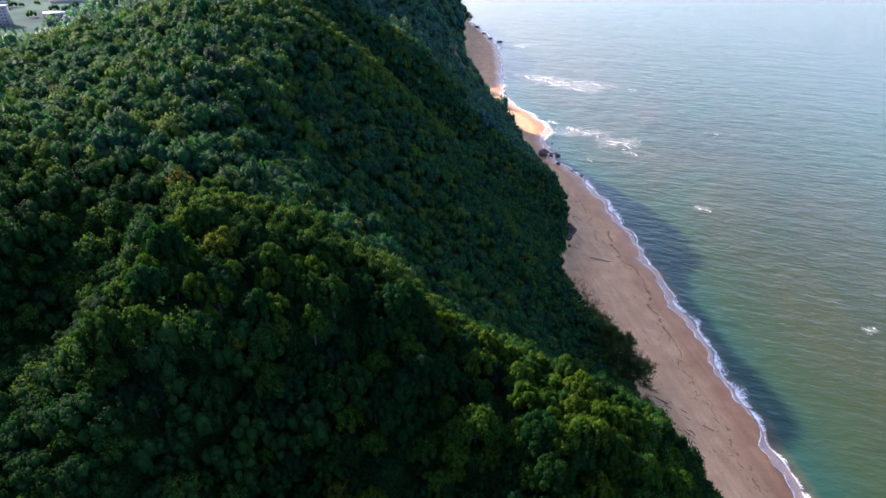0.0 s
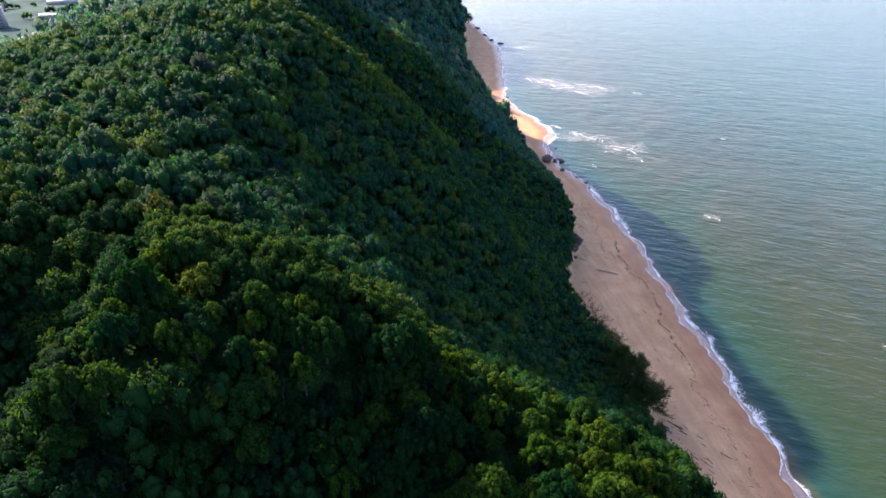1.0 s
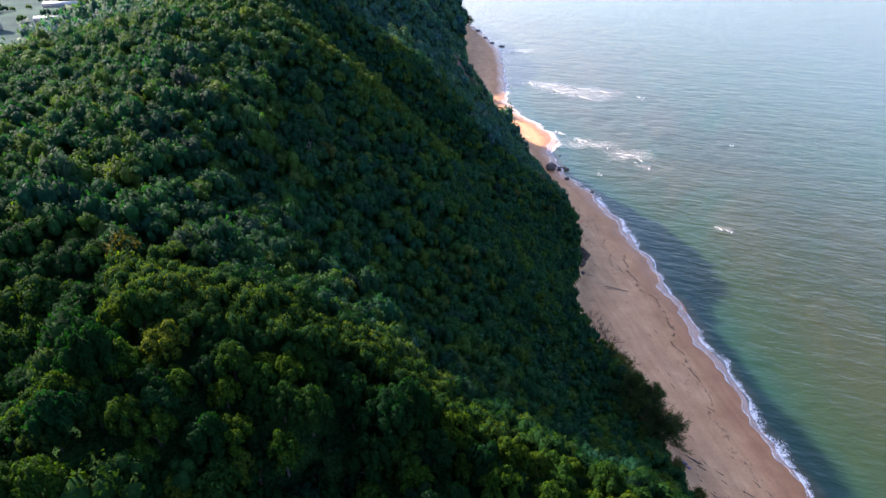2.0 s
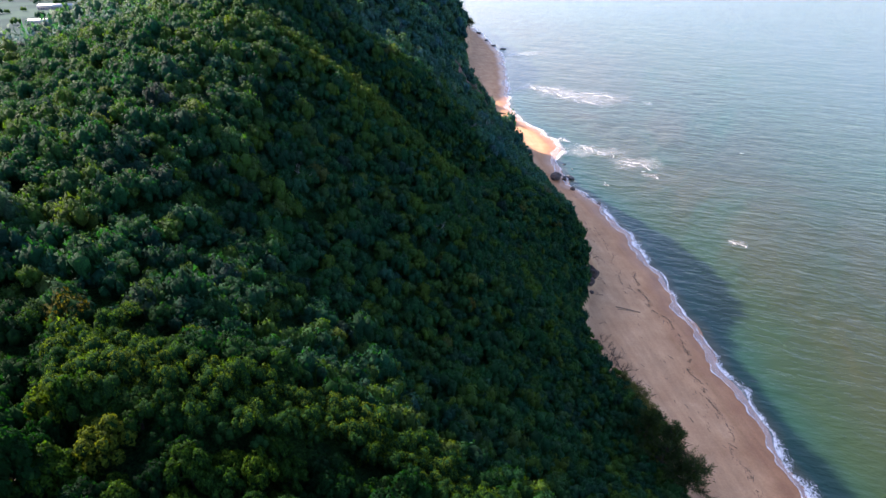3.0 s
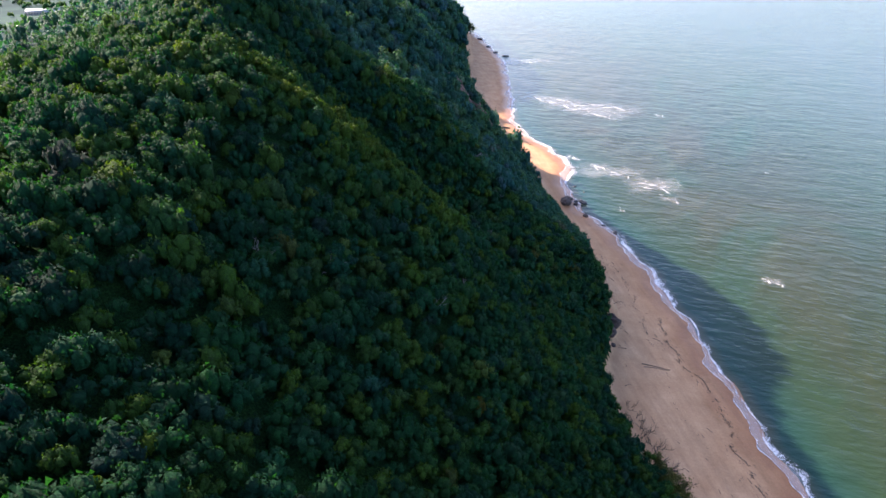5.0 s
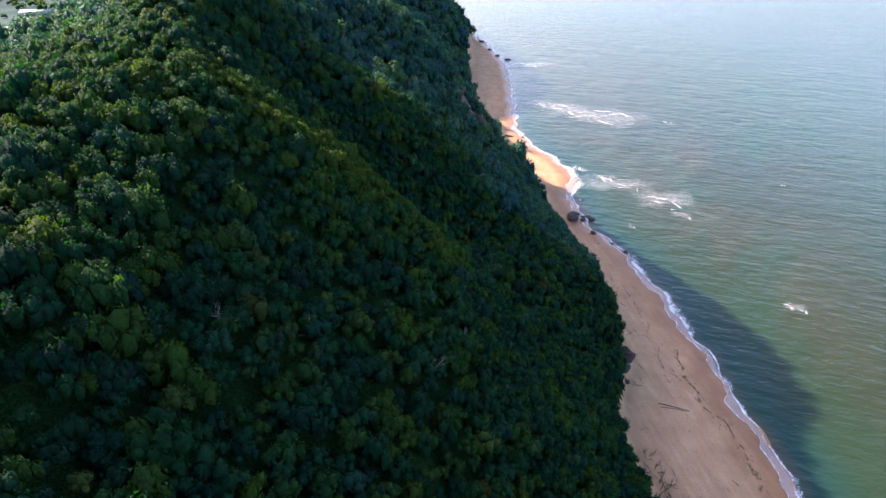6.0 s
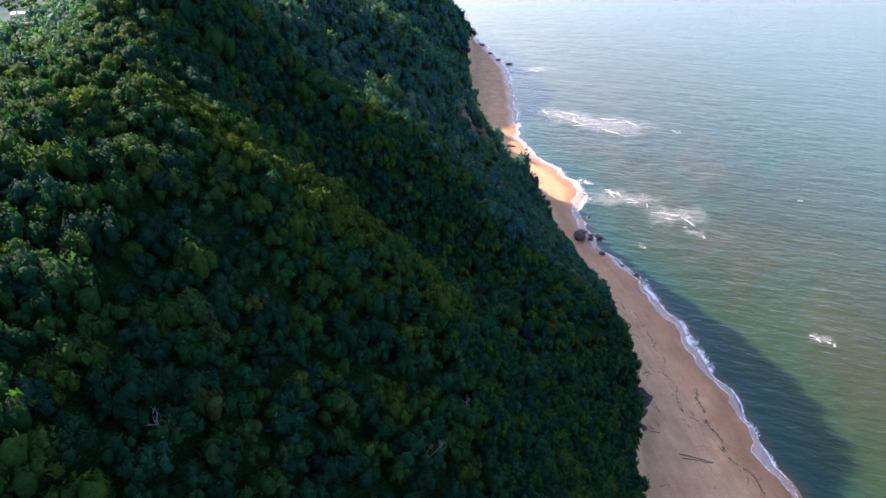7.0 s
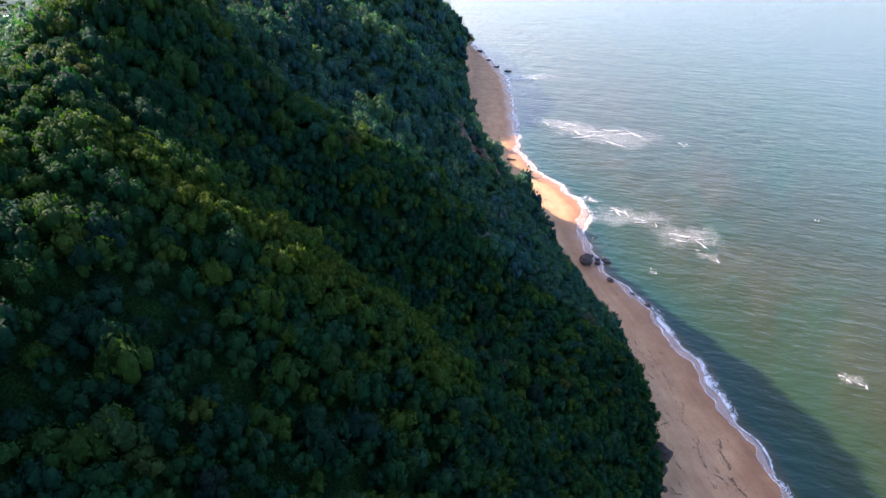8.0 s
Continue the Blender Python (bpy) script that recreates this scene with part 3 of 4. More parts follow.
# ---- surf and broken water ----
def ribbon(name, inner, outer, ys_, z, label, mat, seed):
    """A lacy strip of foam between two lines along the shore, thicker in some stretches than in others."""
    n = 9
    u = np.linspace(0, 1, n)
    X = inner[:, None] * (1 - u) + outer[:, None] * u
    Y = np.repeat(ys_[:, None], n, 1)
    Z = np.maximum(ground_z(X, Y), 0.0) + z
    body = 0.85 * (1 - u)[None, :] ** 0.6 * (0.86 + 0.2 * wobble(ys_, 0 * ys_, 14, seed) + 0.14 * wobble(ys_, 0 * ys_, 3.5, seed + 1))[:, None]
    body[:, 0] *= 0.5
    me = mesh_arrays(name, np.stack([X, Y, Z], -1).reshape(-1, 3), [grid_faces(n, len(ys_))], [mat], None, {"body": np.clip(body, 0, 1).ravel()}, smooth=True)
    return tagged(new(name, me), label, "foam", kind="stuff")


# the swash: a thin film running up the sand with a bright rim, and the broken wave that feeds it
fy = np.arange(20, 700, 0.5)
scallop = 0.9 * np.abs(np.sin(fy * 0.16 + 0.6 * np.sin(fy * 0.07))) + 0.5 * np.abs(np.sin(fy * 0.43 + 1)) + 0.25 * np.sin(fy * 1.3)
surge = 1.1 + 1.2 * np.sin(fy * 0.085 + 0.8 * np.sin(fy * 0.031) + 2.0) + 0.7 * np.sin(fy * 0.23 + 1.0)
run_up = shore(fy) - 0.5 - scallop - np.maximum(0.7 * surge, 0)
breaker = shore(fy) - 0.3 + 0.5 * np.sin(fy * 0.11) + 0.35 * np.sin(fy * 0.37 + 2) + 0.2 * np.sin(fy * 0.9)
thick = 0.9 + 0.7 * np.sin(fy * 0.06 + 1.0) + 0.6 * np.sin(fy * 0.19) + 0.35 * np.sin(fy * 0.61) + 1.0 * smooth01(285, 300, fy) * smooth01(335, 318, fy)
ribbon("swash_film", run_up, breaker + 0.6, fy, 0.13, "thin lilac-white film of foam sliding over wet sand", FILM, 31)
ribbon("swash_rim", run_up, run_up + 0.4 + 0.2 * np.sin(fy * 0.5), fy, 0.15, "thin bright rim of foam at the top of the swash", FOAM, 33)
ribbon("shore_foam", breaker, breaker + np.maximum(1.9 * thick, 0.9), fy, 0.2, "white broken wave along the beach", FOAM, 35)


def white_water(x, y, length, width, turn, seed, lace):
    """White water over a shoal. lace: a mottled patch of spent foam; otherwise a thin breaking crest."""
    nu, nv = 36, 16
    u, v = np.meshgrid(np.linspace(-1, 1, nu), np.linspace(-1, 1, nv))
    edge = 1 + 0.22 * np.sin(u * 4 + seed) + 0.15 * np.sin(u * 11 + 2 * seed)
    lx = u * length / 2
    ly = v * width / 2 * edge + 0.16 * length * (0.5 * np.sin(u * 2.2 + seed) - 0.4 * u * u)
    a = radians(turn)
    X, Y = x + lx * math.cos(a) - ly * math.sin(a), y + lx * math.sin(a) + ly * math.cos(a)
    win = np.clip(1 - u ** 2, 0, 1) * np.clip(1 - v ** 2, 0, 1)
    if lace:
        body, Z = 0.50 * np.sqrt(win) - 0.06, 0.2 + 0.05 * win
    else:
        body, Z = 0.95 * win ** 0.7 - 0.12, 0.24 + 0.3 * win
    me = mesh_arrays("breaking_wave", np.stack([X, Y, Z], -1).reshape(-1, 3), [grid_faces(nu, nv)], [SPENT if lace else SPRAY], None, {"body": np.clip(body, 0, 1).ravel()}, smooth=True)
    if lace:
        return tagged(new("foam_patch", me), "lacy patch of spent white foam on green water", "foam", "foam patches")
    return tagged(new("breaking_wave", me), "small white breaking wave on green water", "wave", "breaking waves")


# shoals where the swell breaks: centre, size of the foam patch, its turn, number of crests
r = np.random.default_rng(17)
for cx_, cy_, wide_, deep_, turn, n in ((107, 209, 8, 6, 160, 2), (125, 130, 7, 5, 160, 1), (93, 286, 18, 14, 172, 3), (76, 303, 22, 14, 152, 4), (95, 272, 10, 8, 168, 1),
                                        (92, 406, 46, 24, 172, 4), (70, 424, 30, 16, 165, 2), (64, 321, 12, 9, 115, 2), (130, 388, 8, 5, 140, 1), (72, 262, 4, 3, 130, 1), (62, 540, 40, 16, 172, 2), (150, 300, 3, 2, 150, 1)):
    white_water(cx_, cy_, (1.5 if wide_ > 15 else 0.9) * wide_, (1.4 if wide_ > 15 else 0.8) * deep_, turn, int(r.integers(100)), True)
    n *= 2
    for i in range(n):
        k = (i + 0.5) / n * 1.5 - 0.75
        a = radians(turn)
        L = wide_ * r.uniform(0.25, 0.55)
        white_water(cx_ + k * wide_ / 2 * math.cos(a) + r.normal() * 0.1 * deep_, cy_ + k * wide_ / 2 * math.sin(a) + r.normal() * 0.25 * deep_, L, 0.5 + 0.045 * L, turn + (6 if i % 3 else -58) + r.normal() * 12, int(r.integers(100)), False)


# ---- rocks ----
def boulder(x, y, sx, sy, sz, seed, mat, name="boulder", label="dark wet boulder at the water's edge", sink=0.25, group="shore boulders"):
    bm = bmesh.new()
    bmesh.ops.create_icosphere(bm, subdivisions=3, radius=1)
    o = Vector((seed * 3.7, seed * 1.9, seed * 5.3))
    for v in bm.verts:
        d = v.co.normalized()
        k = 1 + 0.32 * noise.noise(d * 1.4 + o) + 0.16 * noise.noise(d * 3.3 + o) + 0.07 * noise.noise(d * 8 + o)
        k = min(k, 1.12 + 0.05 * math.sin(seed))
        v.co = Vector((d.x * sx * k, d.y * sy * k, d.z * sz * k))
    me = bpy.data.meshes.new(name)
    bm.to_mesh(me)
    bm.free()
    me.materials.append(mat)
    ob = new(name, me)
    z = float(ground_z(np.array([x]), np.array([y]))[0])
    ob.location = (x, y, max(z, -0.3) + sz * (1 - 2 * sink) * 0.8)
    ob.rotation_euler = (0, 0, seed * 1.1)
    return tagged(ob, label, "rock", group)


boulder(50.3, 268.8, 2.9, 2.2, 2.0, 1, ROCK, label="large brown boulder lying on the sand")
boulder(57.2, 270.3, 2.2, 1.2, 0.9, 2, WET_ROCK)
boulder(54.6, 270.6, 0.9, 0.8, 0.6, 3, WET_ROCK)
boulder(54.0, 267.4, 0.9, 0.9, 1.0, 4, ROCK, label="brown boulder lying on the sand")
boulder(53.2, 273.0, 0.8, 0.7, 0.6, 5, WET_ROCK)
boulder(55.7, 256.9, 1.0, 1.1, 0.8, 6, ROCK, label="brown boulder lying on the sand")
boulder(64.2, 243.5, 1.3, 0.9, 0.7, 7, WET_ROCK)
boulder(61.0, 249.5, 0.9, 0.5, 0.4, 8, WET_ROCK)
boulder(57.6, 287.0, 1.1, 0.6, 0.4, 9, WET_ROCK)
boulder(60.5, 281.0, 0.7, 0.5, 0.4, 10, WET_ROCK)
boulder(53.5, 562, 3.2, 2.0, 1.0, 11, WET_ROCK)
boulder(46, 575, 2.6, 1.8, 1.0, 12, WET_ROCK)
boulder(36, 640, 4.5, 2.5, 1.4, 13, WET_ROCK)
boulder(41, 600, 2.0, 1.8, 1.0, 15, WET_ROCK)
boulder(46.4, 182.0, 1.6, 2.3, 2.5, 21, ROCK, "rock_outcrop", "brown rock outcrop at the forest's edge above sand", 0.35, "outcrops")
boulder(45.2, 178.6, 1.3, 1.7, 1.5, 22, ROCK, "rock_outcrop", "brown rock outcrop at the forest's edge above sand", 0.35, "outcrops")
boulder(45.2, 175.2, 0.8, 0.8, 0.6, 23, ROCK, "rock_outcrop", "small brown rock outcrop on sand beside the forest", 0.35, "outcrops")


def cliff(x, y, half, high, seed, face):
    """A bare reddish rock face standing out of the slope."""
    nu, nv = 26, 30
    u, v = np.meshgrid(np.linspace(-1, 1, nu), np.linspace(0, 1, nv))
    a = radians(face)
    out = 2.6 * (1 - 0.8 * np.abs(u) ** 3) * (1 - 0.45 * v) + 0.7 * wobble(u * 9 + seed, v * 14, 5, seed) + 0.35 * wobble(u * 20, v * 30 + seed, 5, seed + 1)
    X = x + u * half * -math.sin(a) + out * math.cos(a)
    Y = y + u * half * math.cos(a) + out * math.sin(a)
    zc = canopy(np.full_like(u, x), np.full_like(u, y)) - high * 0.55
    Z = zc + v * high * (1 - 0.25 * np.abs(u))
    X = X - v * high * 0.5 * math.cos(a)
    me = mesh_arrays("cliff_face", np.stack([X, Y, Z], -1).reshape(-1, 3), [grid_faces(nu, nv)], [CLIFF], smooth=True)
    ob = new("cliff_face", me)
    sol = ob.modifiers.new("thick", "SOLIDIFY")
    sol.thickness, sol.offset = 4.0, -1
    return tagged(ob, "bare reddish rock face between trees", "cliff", kind="structure")


m = Mat("cliff_rock", 0.9)
CLIFF = m.set(m.ramp(m.noise(0.5, 7, 0.65, (1, 1, 0.35)), [(0.3, (0.06, 0.04, 0.035)), (0.5, (0.17, 0.10, 0.08)), (0.72, (0.30, 0.19, 0.15))]), bump=m.noise(1.6, 8, 0.7), depth=0.4).mat
cliff(8.5, 258, 4.0, 15, 31, -35)
cliff(15, 262, 2.5, 10, 33, -30)


# ---- driftwood ----
def bent(p, q, r, n=5, sag=0.1, seed=0):
    k = np.random.default_rng(seed)
    p, q = np.array(p, float), np.array(q, float)
    L = np.linalg.norm(q - p)
    t = np.linspace(0, 1, n)[:, None]
    pts = p * (1 - t) + q * t + k.normal(size=(n, 3)) * L * sag * np.sin(t * math.pi) * np.array([1, 1, 0.15])
    return tube(pts, np.linspace(r, r * 0.45, n), 6)


def zb(x, y):
    return float(ground_z(np.array([x]), np.array([y]))[0])


def log(x0, y0, x1, y1, r, seed, name="driftwood_log", label="grey-brown driftwood pole lying on the sand", group="driftwood"):
    o = np.array([(x0 + x1) / 2, (y0 + y1) / 2, 0])
    o[2] = zb(o[0], o[1])
    v, q = bent((x0 - o[0], y0 - o[1], zb(x0, y0) - o[2] + r * 0.8), (x1 - o[0], y1 - o[1], zb(x1, y1) - o[2] + r * 0.5), r, 6, 0.03, seed)
    ob = new(name, mesh_arrays(name, v, [q], [DRIFT], smooth=True))
    ob.location = o
    return tagged(ob, label, "driftwood", group)


log(51.0, 168.2, 58.3, 166.6, 0.11, 1, label="long dark driftwood pole lying on the sand")
log(51.3, 167.0, 57.9, 166.4, 0.085, 2, label="long dark driftwood pole lying on the sand")
log(32.5, 366.5, 37.0, 366.0, 0.55, 3, label="thick dark log lying on sunlit sand")
log(39, 345, 41.5, 344, 0.2, 4)
log(44, 340, 46, 338.6, 0.18, 5)
r = np.random.default_rng(5)
for i in range(120):
    y = float(r.choice([r.uniform(62, 130), r.uniform(125, 225)]))
    s, f = float(shore(y)), float(foot(y))
    x = float(np.clip(r.choice([s - 9 - r.gamma(1.5, 2.2), f + 1.5 + r.gamma(1.6, 2.2)]), f + 1, s - 6))
    L, a = float(r.gamma(2.2, 0.42)) + 0.35, r.uniform(0, 3.14)
    a = a if r.random() < 0.4 else r.normal(1.9, 0.35)
    log(x - L / 2 * math.cos(a), y - L / 2 * math.sin(a), x + L / 2 * math.cos(a), y + L / 2 * math.sin(a), 0.03 + 0.02 * L, 40 + i, "driftwood", "small dark stick of driftwood on the sand", "driftwood sticks")

for i in range(22):
    x, y = 54.5 + r.normal() * 1.8, 94 + r.normal() * 5.5
    L, a = float(r.gamma(2.6, 0.5)) + 0.4, r.normal(2.2, 0.5)
    log(x - L / 2 * math.cos(a), y - L / 2 * math.sin(a), x + L / 2 * math.cos(a), y + L / 2 * math.sin(a), 0.04 + 0.03 * L, 300 + i, "driftwood", "dark stick of driftwood on the sand", "driftwood sticks")

# the tide's wrack lines: weed, bark and twigs beyond counting
pieces = []
r = np.random.default_rng(9)
for lo, hi, away, bend, n in ((126, 190, 8.6, 1.2, 900), (60, 126, 9.5, 0.8, 420), (176, 245, 13.0, 2.0, 380), (245, 262, 6.0, 1.0, 50), (380, 430, 8.5, 2.5, 200), (60, 250, 15.5, 3.0, 170)):
    for i in range(n):
        y = r.uniform(lo, hi)
        if math.sin(y * 0.55 + lo) + 0.7 * math.sin(y * 1.7) < -0.75:
            continue
        x = float(shore(y)) - away + bend * math.sin(y * 0.13 + lo) + 0.5 * math.sin(y * 0.7) + r.normal() * (0.14 if i % 3 else 0.8)
        if x < float(foot(y)) + 0.5:
            continue
        a, L = r.normal(1.75, 0.35), r.uniform(0.15, 0.8)
        z = zb(x, y)
        pieces.append(bent((x - L / 2 * math.cos(a), y - L / 2 * math.sin(a), z + 0.03), (x + L / 2 * math.cos(a), y + L / 2 * math.sin(a), z + 0.05), r.uniform(0.015, 0.045), 3, 0.25, i))
v, q = joined(pieces)
tagged(new("wrack_line", mesh_arrays("wrack_line", v, [q], [DRIFT])), "dark line of washed-up weed and twigs along sand", "debris", kind="stuff")


m = Mat("faded_net", 0.9)
NETTING = m.set(m.ramp(m.noise(3.5, 5), [(0.35, (0.06, 0.04, 0.09)), (0.65, (0.22, 0.16, 0.27))]), bump=m.noise(9, 4), depth=0.08).mat
boulder(51.0, 99.6, 0.75, 0.6, 0.35, 41, NETTING, "net_heap", "crumpled heap of faded purple netting on the sand", 0.3, "litter")
boulder(51.7, 98.6, 0.4, 0.35, 0.2, 42, NETTING, "net_heap", "small scrap of faded purple netting on the sand", 0.3, "litter")


# ---- single trees at the beach, dead trees, bare shrubs ----
def limbs(r, base, up, length, radius, depth, spread, out, tips):
    """Branches that divide again and again; tips collects the twig ends."""
    n = 4
    pts = [base]
    d = unit(np.array(up, float))
    for i in range(n):
        d = unit(d + r.normal(size=3) * 0.16 + np.array([0, 0, 0.04]))
        pts.append(pts[-1] + d * length / n)
    out.append(tube(pts, np.linspace(radius, radius * 0.55, n + 1), 6 if depth > 1 else 4))
    if depth <= 1:
        tips.append((np.array(pts[2:]), d))
    if depth > 0:
        for k in range(3 if depth > 1 else 4):
            s = pts[2 + (k % 3)]
            nd = unit(d + r.normal(size=3) * spread)
            limbs(r, s, nd, length * r.uniform(0.5, 0.75), radius * 0.5, depth - 1, spread, out, tips)


def needle_spray(r, tips, n, length, wid):
    v = []
    for pts, d in tips:
        for i in range(n):
            p = pts[int(r.integers(len(pts)))] + r.normal(size=3) * 0.25
            t = unit(d + r.normal(size=3) * 0.6 + np.array([0, 0, -0.15]))
            b = unit(np.cross(t, r.normal(size=3)))
            L = length * r.uniform(0.6, 1.4)
            v.append([p, p + t * L * 0.5 + b * wid, p + t * L, p + t * L * 0.5 - b * wid])
    return np.array(v).reshape(-1, 3)


def casuarina(x, y, height, lean, seed, label):
    """A feathery she-oak: trunk with whorled limbs and drooping needle sprays."""
    r = np.random.default_rng(seed)
    root = new("casuarina_tree")
    root.location = (x, y, zb(x, y) - 0.2)
    tagged(root, label, "tree", "beach trees")
    n = 8
    pts = [np.array([lean[0] * height * (i / n) ** 1.4, lean[1] * height * (i / n) ** 1.4, height * i / n]) for i in range(n + 1)]
    part("trunk", mesh_arrays("trunk", *[[a, [b]] for a, b in [tube(pts, np.linspace(0.32, 0.05, n + 1), 8)]][0], [BARK], smooth=True), root)
    out, tips = [], []
    for i in range(38):
        t = r.uniform(0.18, 1.0)
        p = pts[int(t * n)] * (1 - (t * n) % 1) + pts[min(int(t * n) + 1, n)] * ((t * n) % 1)
        a = r.uniform(0, 6.28)
        L = height * (0.36 * (1 - t) + 0.13) * r.uniform(0.7, 1.3)
        limbs(r, p, (math.cos(a), math.sin(a), 0.35 + 0.5 * t), L, 0.07, 1, 0.5, out, tips)
    bv, bq = joined(out)
    part("bough", mesh_arrays("bough", bv, [bq], [BARK], smooth=True), root)
    lv = needle_spray(r, tips, 40, 0.75, 0.05)
    part("crown", mesh_arrays("crown", lv, [np.arange(len(lv)).reshape(-1, 4)], [NEEDLE]), root, "feathery grey-green needle sprays").color = (0.5, 0.5, 0.5, 1)
    return root


casuarina(43.4, 107.5, 11.5, (0.14, 0.02), 3, "feathery dark she-oak tree leaning over the beach")
casuarina(45.6, 102.0, 9.0, (0.26, -0.05), 4, "smaller feathery she-oak tree leaning over the beach")
casuarina(42.0, 114.0, 8.4, (0.1, 0.05), 5, "feathery dark she-oak tree at the forest's edge")
casuarina(26.5, 652, 11.0, (0.12, 0.0), 6, "lone feathery tree on the far headland's tip")


def bare(name, x, y, z, height, seed, label, category, group, mat, n_stem=1, spread=0.55, depth=3, lean=(0, 0)):
    r = np.random.default_rng(seed)
    out, tips = [], []
    for i in range(n_stem):
        a = r.uniform(0, 6.28)
        w = 0.0 if n_stem == 1 else 0.9
        limbs(r, np.array([0.2 * i * math.cos(a), 0.2 * i * math.sin(a), -0.4]), (w * math.cos(a) + lean[0], w * math.sin(a) + lean[1], 1.0), height * 0.5, 0.014 * height + 0.02, depth, spread, out, tips)
    v, q = joined(out)
    root = new(name)
    root.location = (x, y, z)
    tagged(root, label, category, group)
    part("bough", mesh_arrays("bough", v, [q], [mat], smooth=True), root)
    return root


for i, (x, y, h) in enumerate([(43.0, 152.0, 2.8), (43.6, 148.5, 3.4), (44.6, 145.5, 4.0), (43.4, 143.0, 3.6), (45.4, 140.5, 4.4), (44.6, 137.5, 4.0), (46.4, 135.0, 4.4), (45.2, 132.0, 4.2), (47.0, 129.0, 4.6), (46.4, 126.0, 4.4), (47.8, 123.0, 4.2), (47.2, 188.0, 3.2), (49.5, 204.0, 2.6)]):
    bare("bare_shrub", x, y, zb(x, y), h, 70 + i, "tangled half-bare shrub leaning over the sand", "shrub", "bare shrubs", BARK, 5, 0.6, 2, (0.45, 0.0))
PALE = leaf_material("pale_leaf", "object", (0.03, 0.05, 0.02), (0.06, 0.075, 0.025), (0.11, 0.11, 0.045), wax=0.1)


def leafy_shrub(x, y, height, seed):
    """A thin shrub: forked stems with sparse pale leaves at the twig ends."""
    r = np.random.default_rng(seed)
    root = new("leafy_shrub")
    root.location = (x, y, zb(x, y))
    tagged(root, "thin yellow-green shrub with bare stems beside sand", "shrub", "leafy shrubs")
    out, tips = [], []
    for i in range(6):
        a = r.uniform(0, 6.28)
        limbs(r, np.array([0.2 * math.cos(a), 0.2 * math.sin(a), -0.4]), (0.7 * math.cos(a) + 0.3, 0.7 * math.sin(a), 1.0), height * 0.5, 0.05, 2, 0.6, out, tips)
    bv, bq = joined(out)
    part("bough", mesh_arrays("bough", bv, [bq], [BARK], smooth=True), root)
    lv = needle_spray(r, tips, 26, 0.34, 0.09)
    part("crown", mesh_arrays("crown", lv, [np.arange(len(lv)).reshape(-1, 4)], [PALE]), root, "sparse yellow-green leaves").color = (float(r.uniform(0.3, 0.9)), 0.5, 0, 1)


for i, (x, y, h) in enumerate([(43.6, 131.0, 4.6), (44.6, 127.5, 5.0), (44.2, 124.0, 5.2), (45.8, 121.0, 5.0), (42.6, 134.5, 4.2), (43.0, 127.8, 5.0), (45.4, 117.5, 4.6), (47.6, 96.0, 3.6), (49.4, 90.5, 3.0)]):
    leafy_shrub(x, y, h, 150 + i)
for i, (x, y, h) in enumerate([(-14, 43, 4.6), (-26, 118, 4.8), (-17, 124, 5), (-3, 128, 5), (2, 140, 5), (13, 196, 6), (6, 204, 6.5), (-9, 226, 7), (14, 224, 7), (10, 172, 5.5)]):
    bare("dead_tree", x, y, zb(x, y), h, 90 + i, "pale bare dead tree among green crowns", "tree", "dead trees", DEAD, 1, 0.5, 3)


# ---- the plain behind the hill ----
def box(x0, x1, y0, y1, z0, z1):
    v = np.array([(x, y, z) for z in (z0, z1) for y in (y0, y1) for x in (x0, x1)], float)
    return v, np.array([(0, 2, 3, 1), (4, 5, 7, 6), (0, 1, 5, 4), (2, 6, 7, 3), (0, 4, 6, 2), (1, 3, 7, 5)])


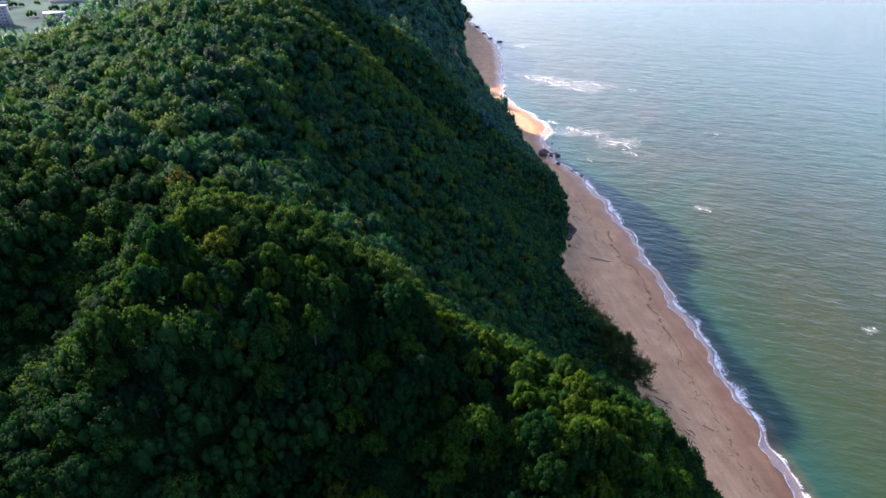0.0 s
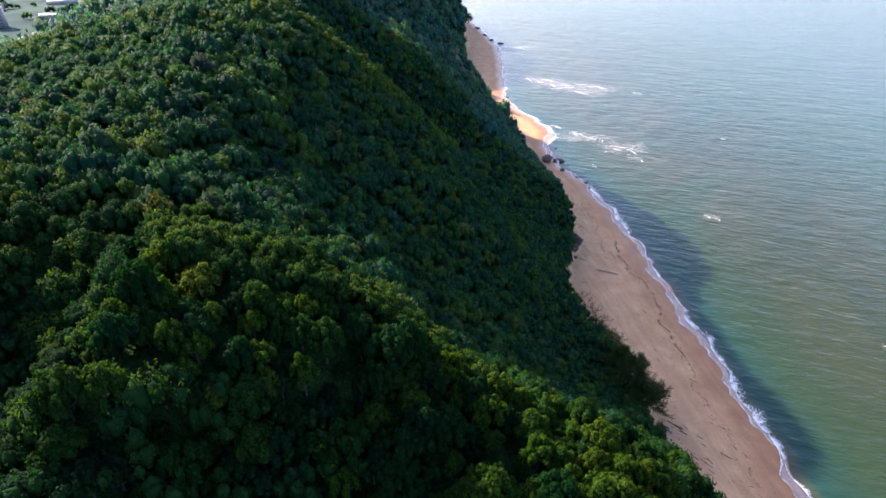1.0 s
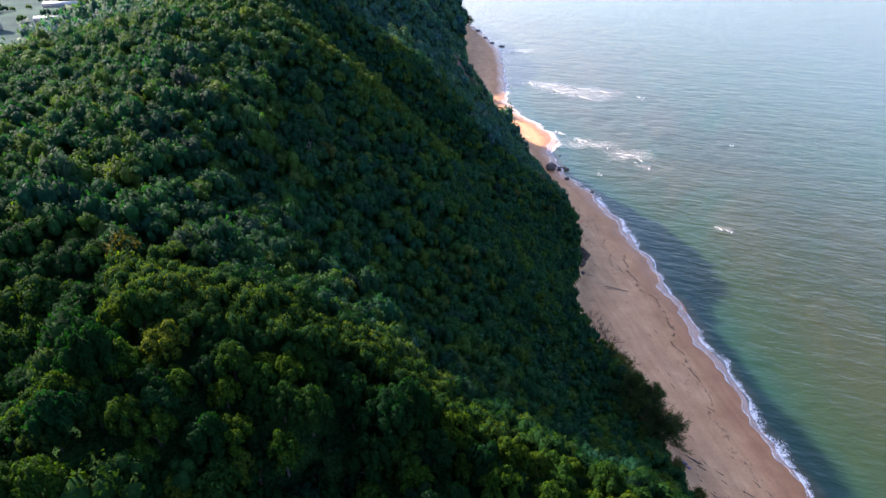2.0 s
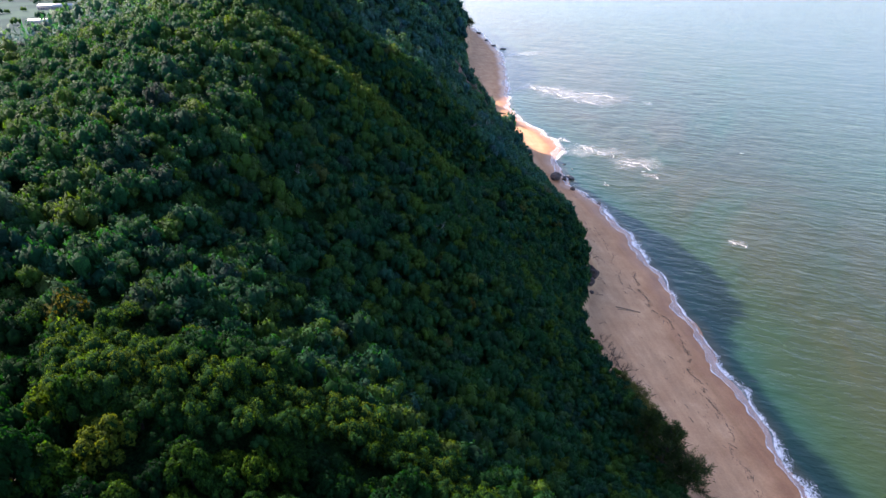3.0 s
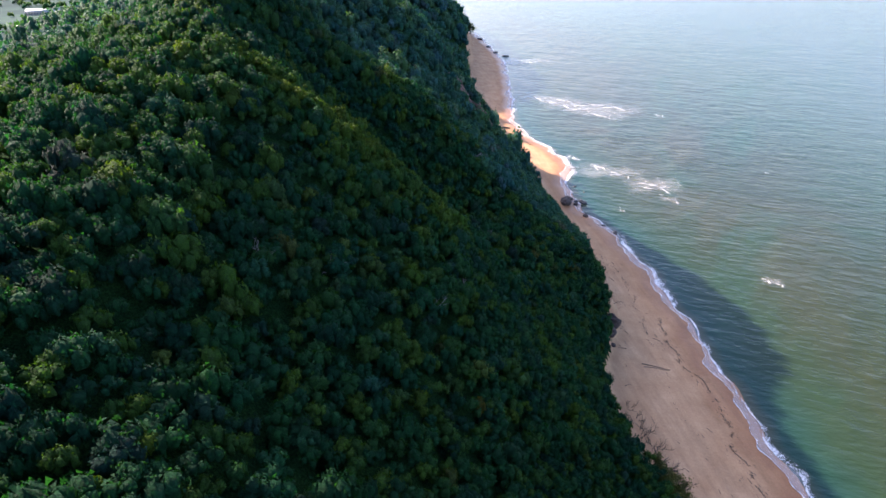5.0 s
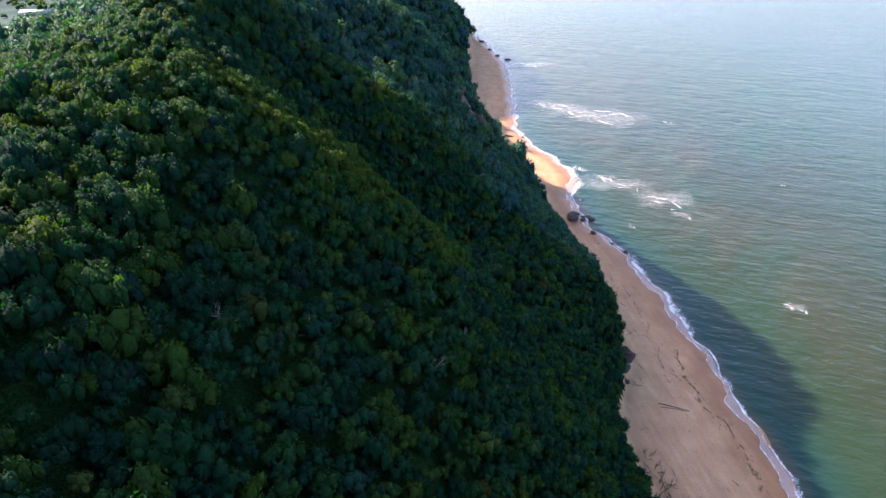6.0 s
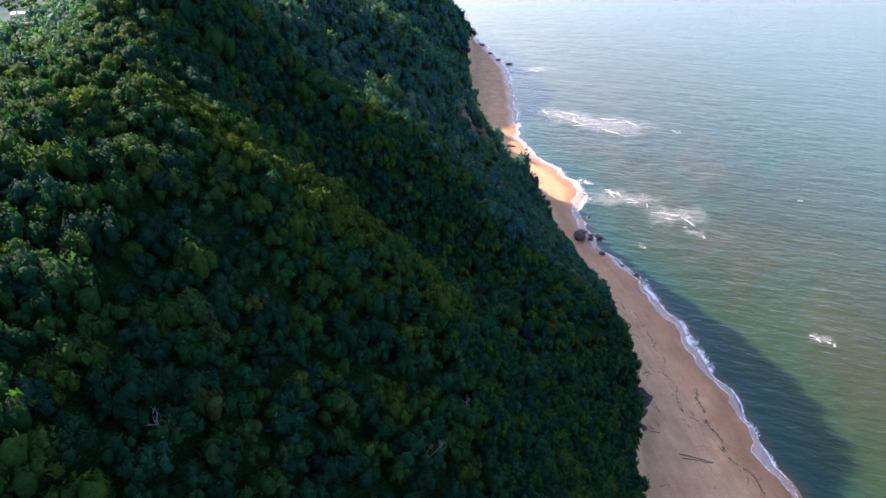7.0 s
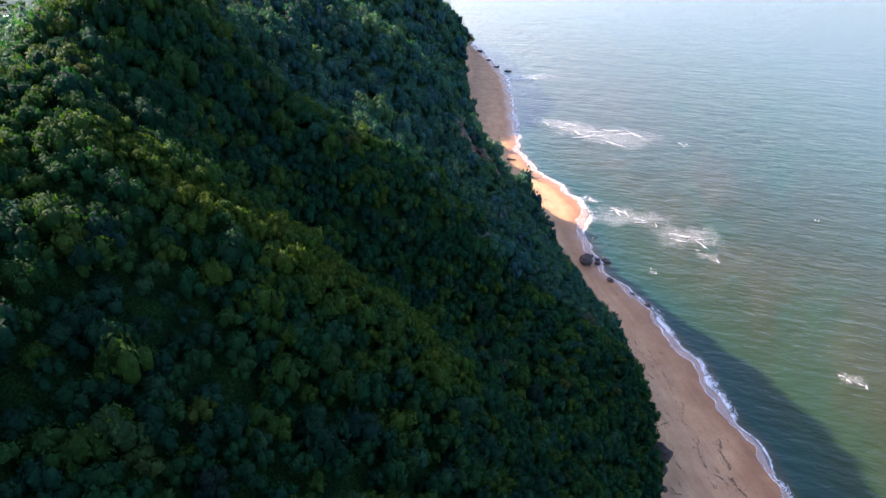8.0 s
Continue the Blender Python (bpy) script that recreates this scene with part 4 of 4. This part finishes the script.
def building(x, y, w, d, floors, turn, name, label, pitched=False):
    root = new(name)
    root.location, root.rotation_euler = (x, y, 2.0), (0, 0, radians(turn))
    tagged(root, label, "building", "buildings on the plain")
    h = floors * 3.1
    part("wall", mesh_arrays("wall", *[[a, [b]] for a, b in [box(-w / 2, w / 2, -d / 2, d / 2, -1, h)]][0], [WALLP]), root)
    if pitched:
        v = np.array([(-w / 2 - 0.6, -d / 2 - 0.6, h), (w / 2 + 0.6, -d / 2 - 0.6, h), (w / 2 + 0.6, d / 2 + 0.6, h), (-w / 2 - 0.6, d / 2 + 0.6, h), (-w / 2 - 0.6, 0, h + d * 0.22), (w / 2 + 0.6, 0, h + d * 0.22)], float)
        part("roof", mesh_arrays("roof", v, [np.array([(0, 1, 5, 4), (2, 3, 4, 5), (0, 3, 2, 1)]), np.array([(0, 4, 3), (1, 2, 5)])], [ROOFM]), root)
    else:
        part("roof", mesh_arrays("roof", *[[a, [b]] for a, b in [box(-w / 2 - 0.3, w / 2 + 0.3, -d / 2 - 0.3, d / 2 + 0.3, h, h + 0.9)]][0], [ROOFM]), root)
    n = max(2, int(w / 3.2))
    wv, wq = box(-0.8, 0.8, -0.06, 0.06, -0.65, 0.65)
    pane = mesh_arrays("window", wv, [wq], [GLASS])
    for f in range(floors):
        for i in range(n):
            p = part("window", pane, root)
            p.location = (-w / 2 + (i + 0.5) * w / n, -d / 2 - 0.02, f * 3.1 + 1.7)
    return root


building(-466, 640, 14, 12, 6, 20, "apartment_block", "pale apartment block on the distant plain")
for i, (x, y, w, d, f, t) in enumerate([(-440, 700, 34, 12, 1, 15), (-405, 720, 26, 12, 1, 10), (-398, 520, 24, 9, 1, 30), (-385, 500, 16, 9, 1, 30), (-430, 545, 18, 10, 1, 25), (-560, 760, 30, 14, 2, 10), (-500, 820, 40, 14, 1, 5), (-350, 760, 24, 12, 1, 12), (-320, 830, 26, 12, 1, 0), (-600, 640, 22, 12, 2, 20)]):
    building(x, y, w, d, f, t, "long_shed" if w > 23 else "house", "low pale building with a light metal roof", True)
gp = np.stack([rng.uniform(-900, -235, 1000), rng.uniform(330, 1050, 1000)], 1)
gp = gp[(wobble(gp[:, 0], gp[:, 1], 140, 12) > -0.1) & (canopy(gp[:, 0], gp[:, 1]) < 6)]
gp = gp[np.hypot(gp[:, 0] + 395, gp[:, 1] - 510) > 38]


def grove():
    V, Q, T, MQ, MT, TONE, o = [], [], [], [], [], [], 0
    for p in gp:
        v, q, t, mi, nr = BACKS[int(rng.integers(len(BACKS)))]
        s = rng.uniform(3.5, 6.5)
        V.append(v * np.array([s, s, s * 1.3]) + np.array([p[0], p[1], 2.2]))
        Q.append(q + o)
        T.append(t + o)
        MQ.append(mi[:len(q)])
        MT.append(mi[len(q):])
        TONE.append(np.full(len(v), rng.uniform(0, 1)))
        o += len(v)
    me = mesh_arrays("far_grove", np.concatenate(V), [np.concatenate(Q), np.concatenate(T)], [LEAF_FOREST, LEAF_FOREST], np.concatenate(MQ + MT), {"tone": np.concatenate(TONE)})
    tagged(new("far_grove", me), "scattered distant trees on the plain", "trees", kind="stuff")


grove()
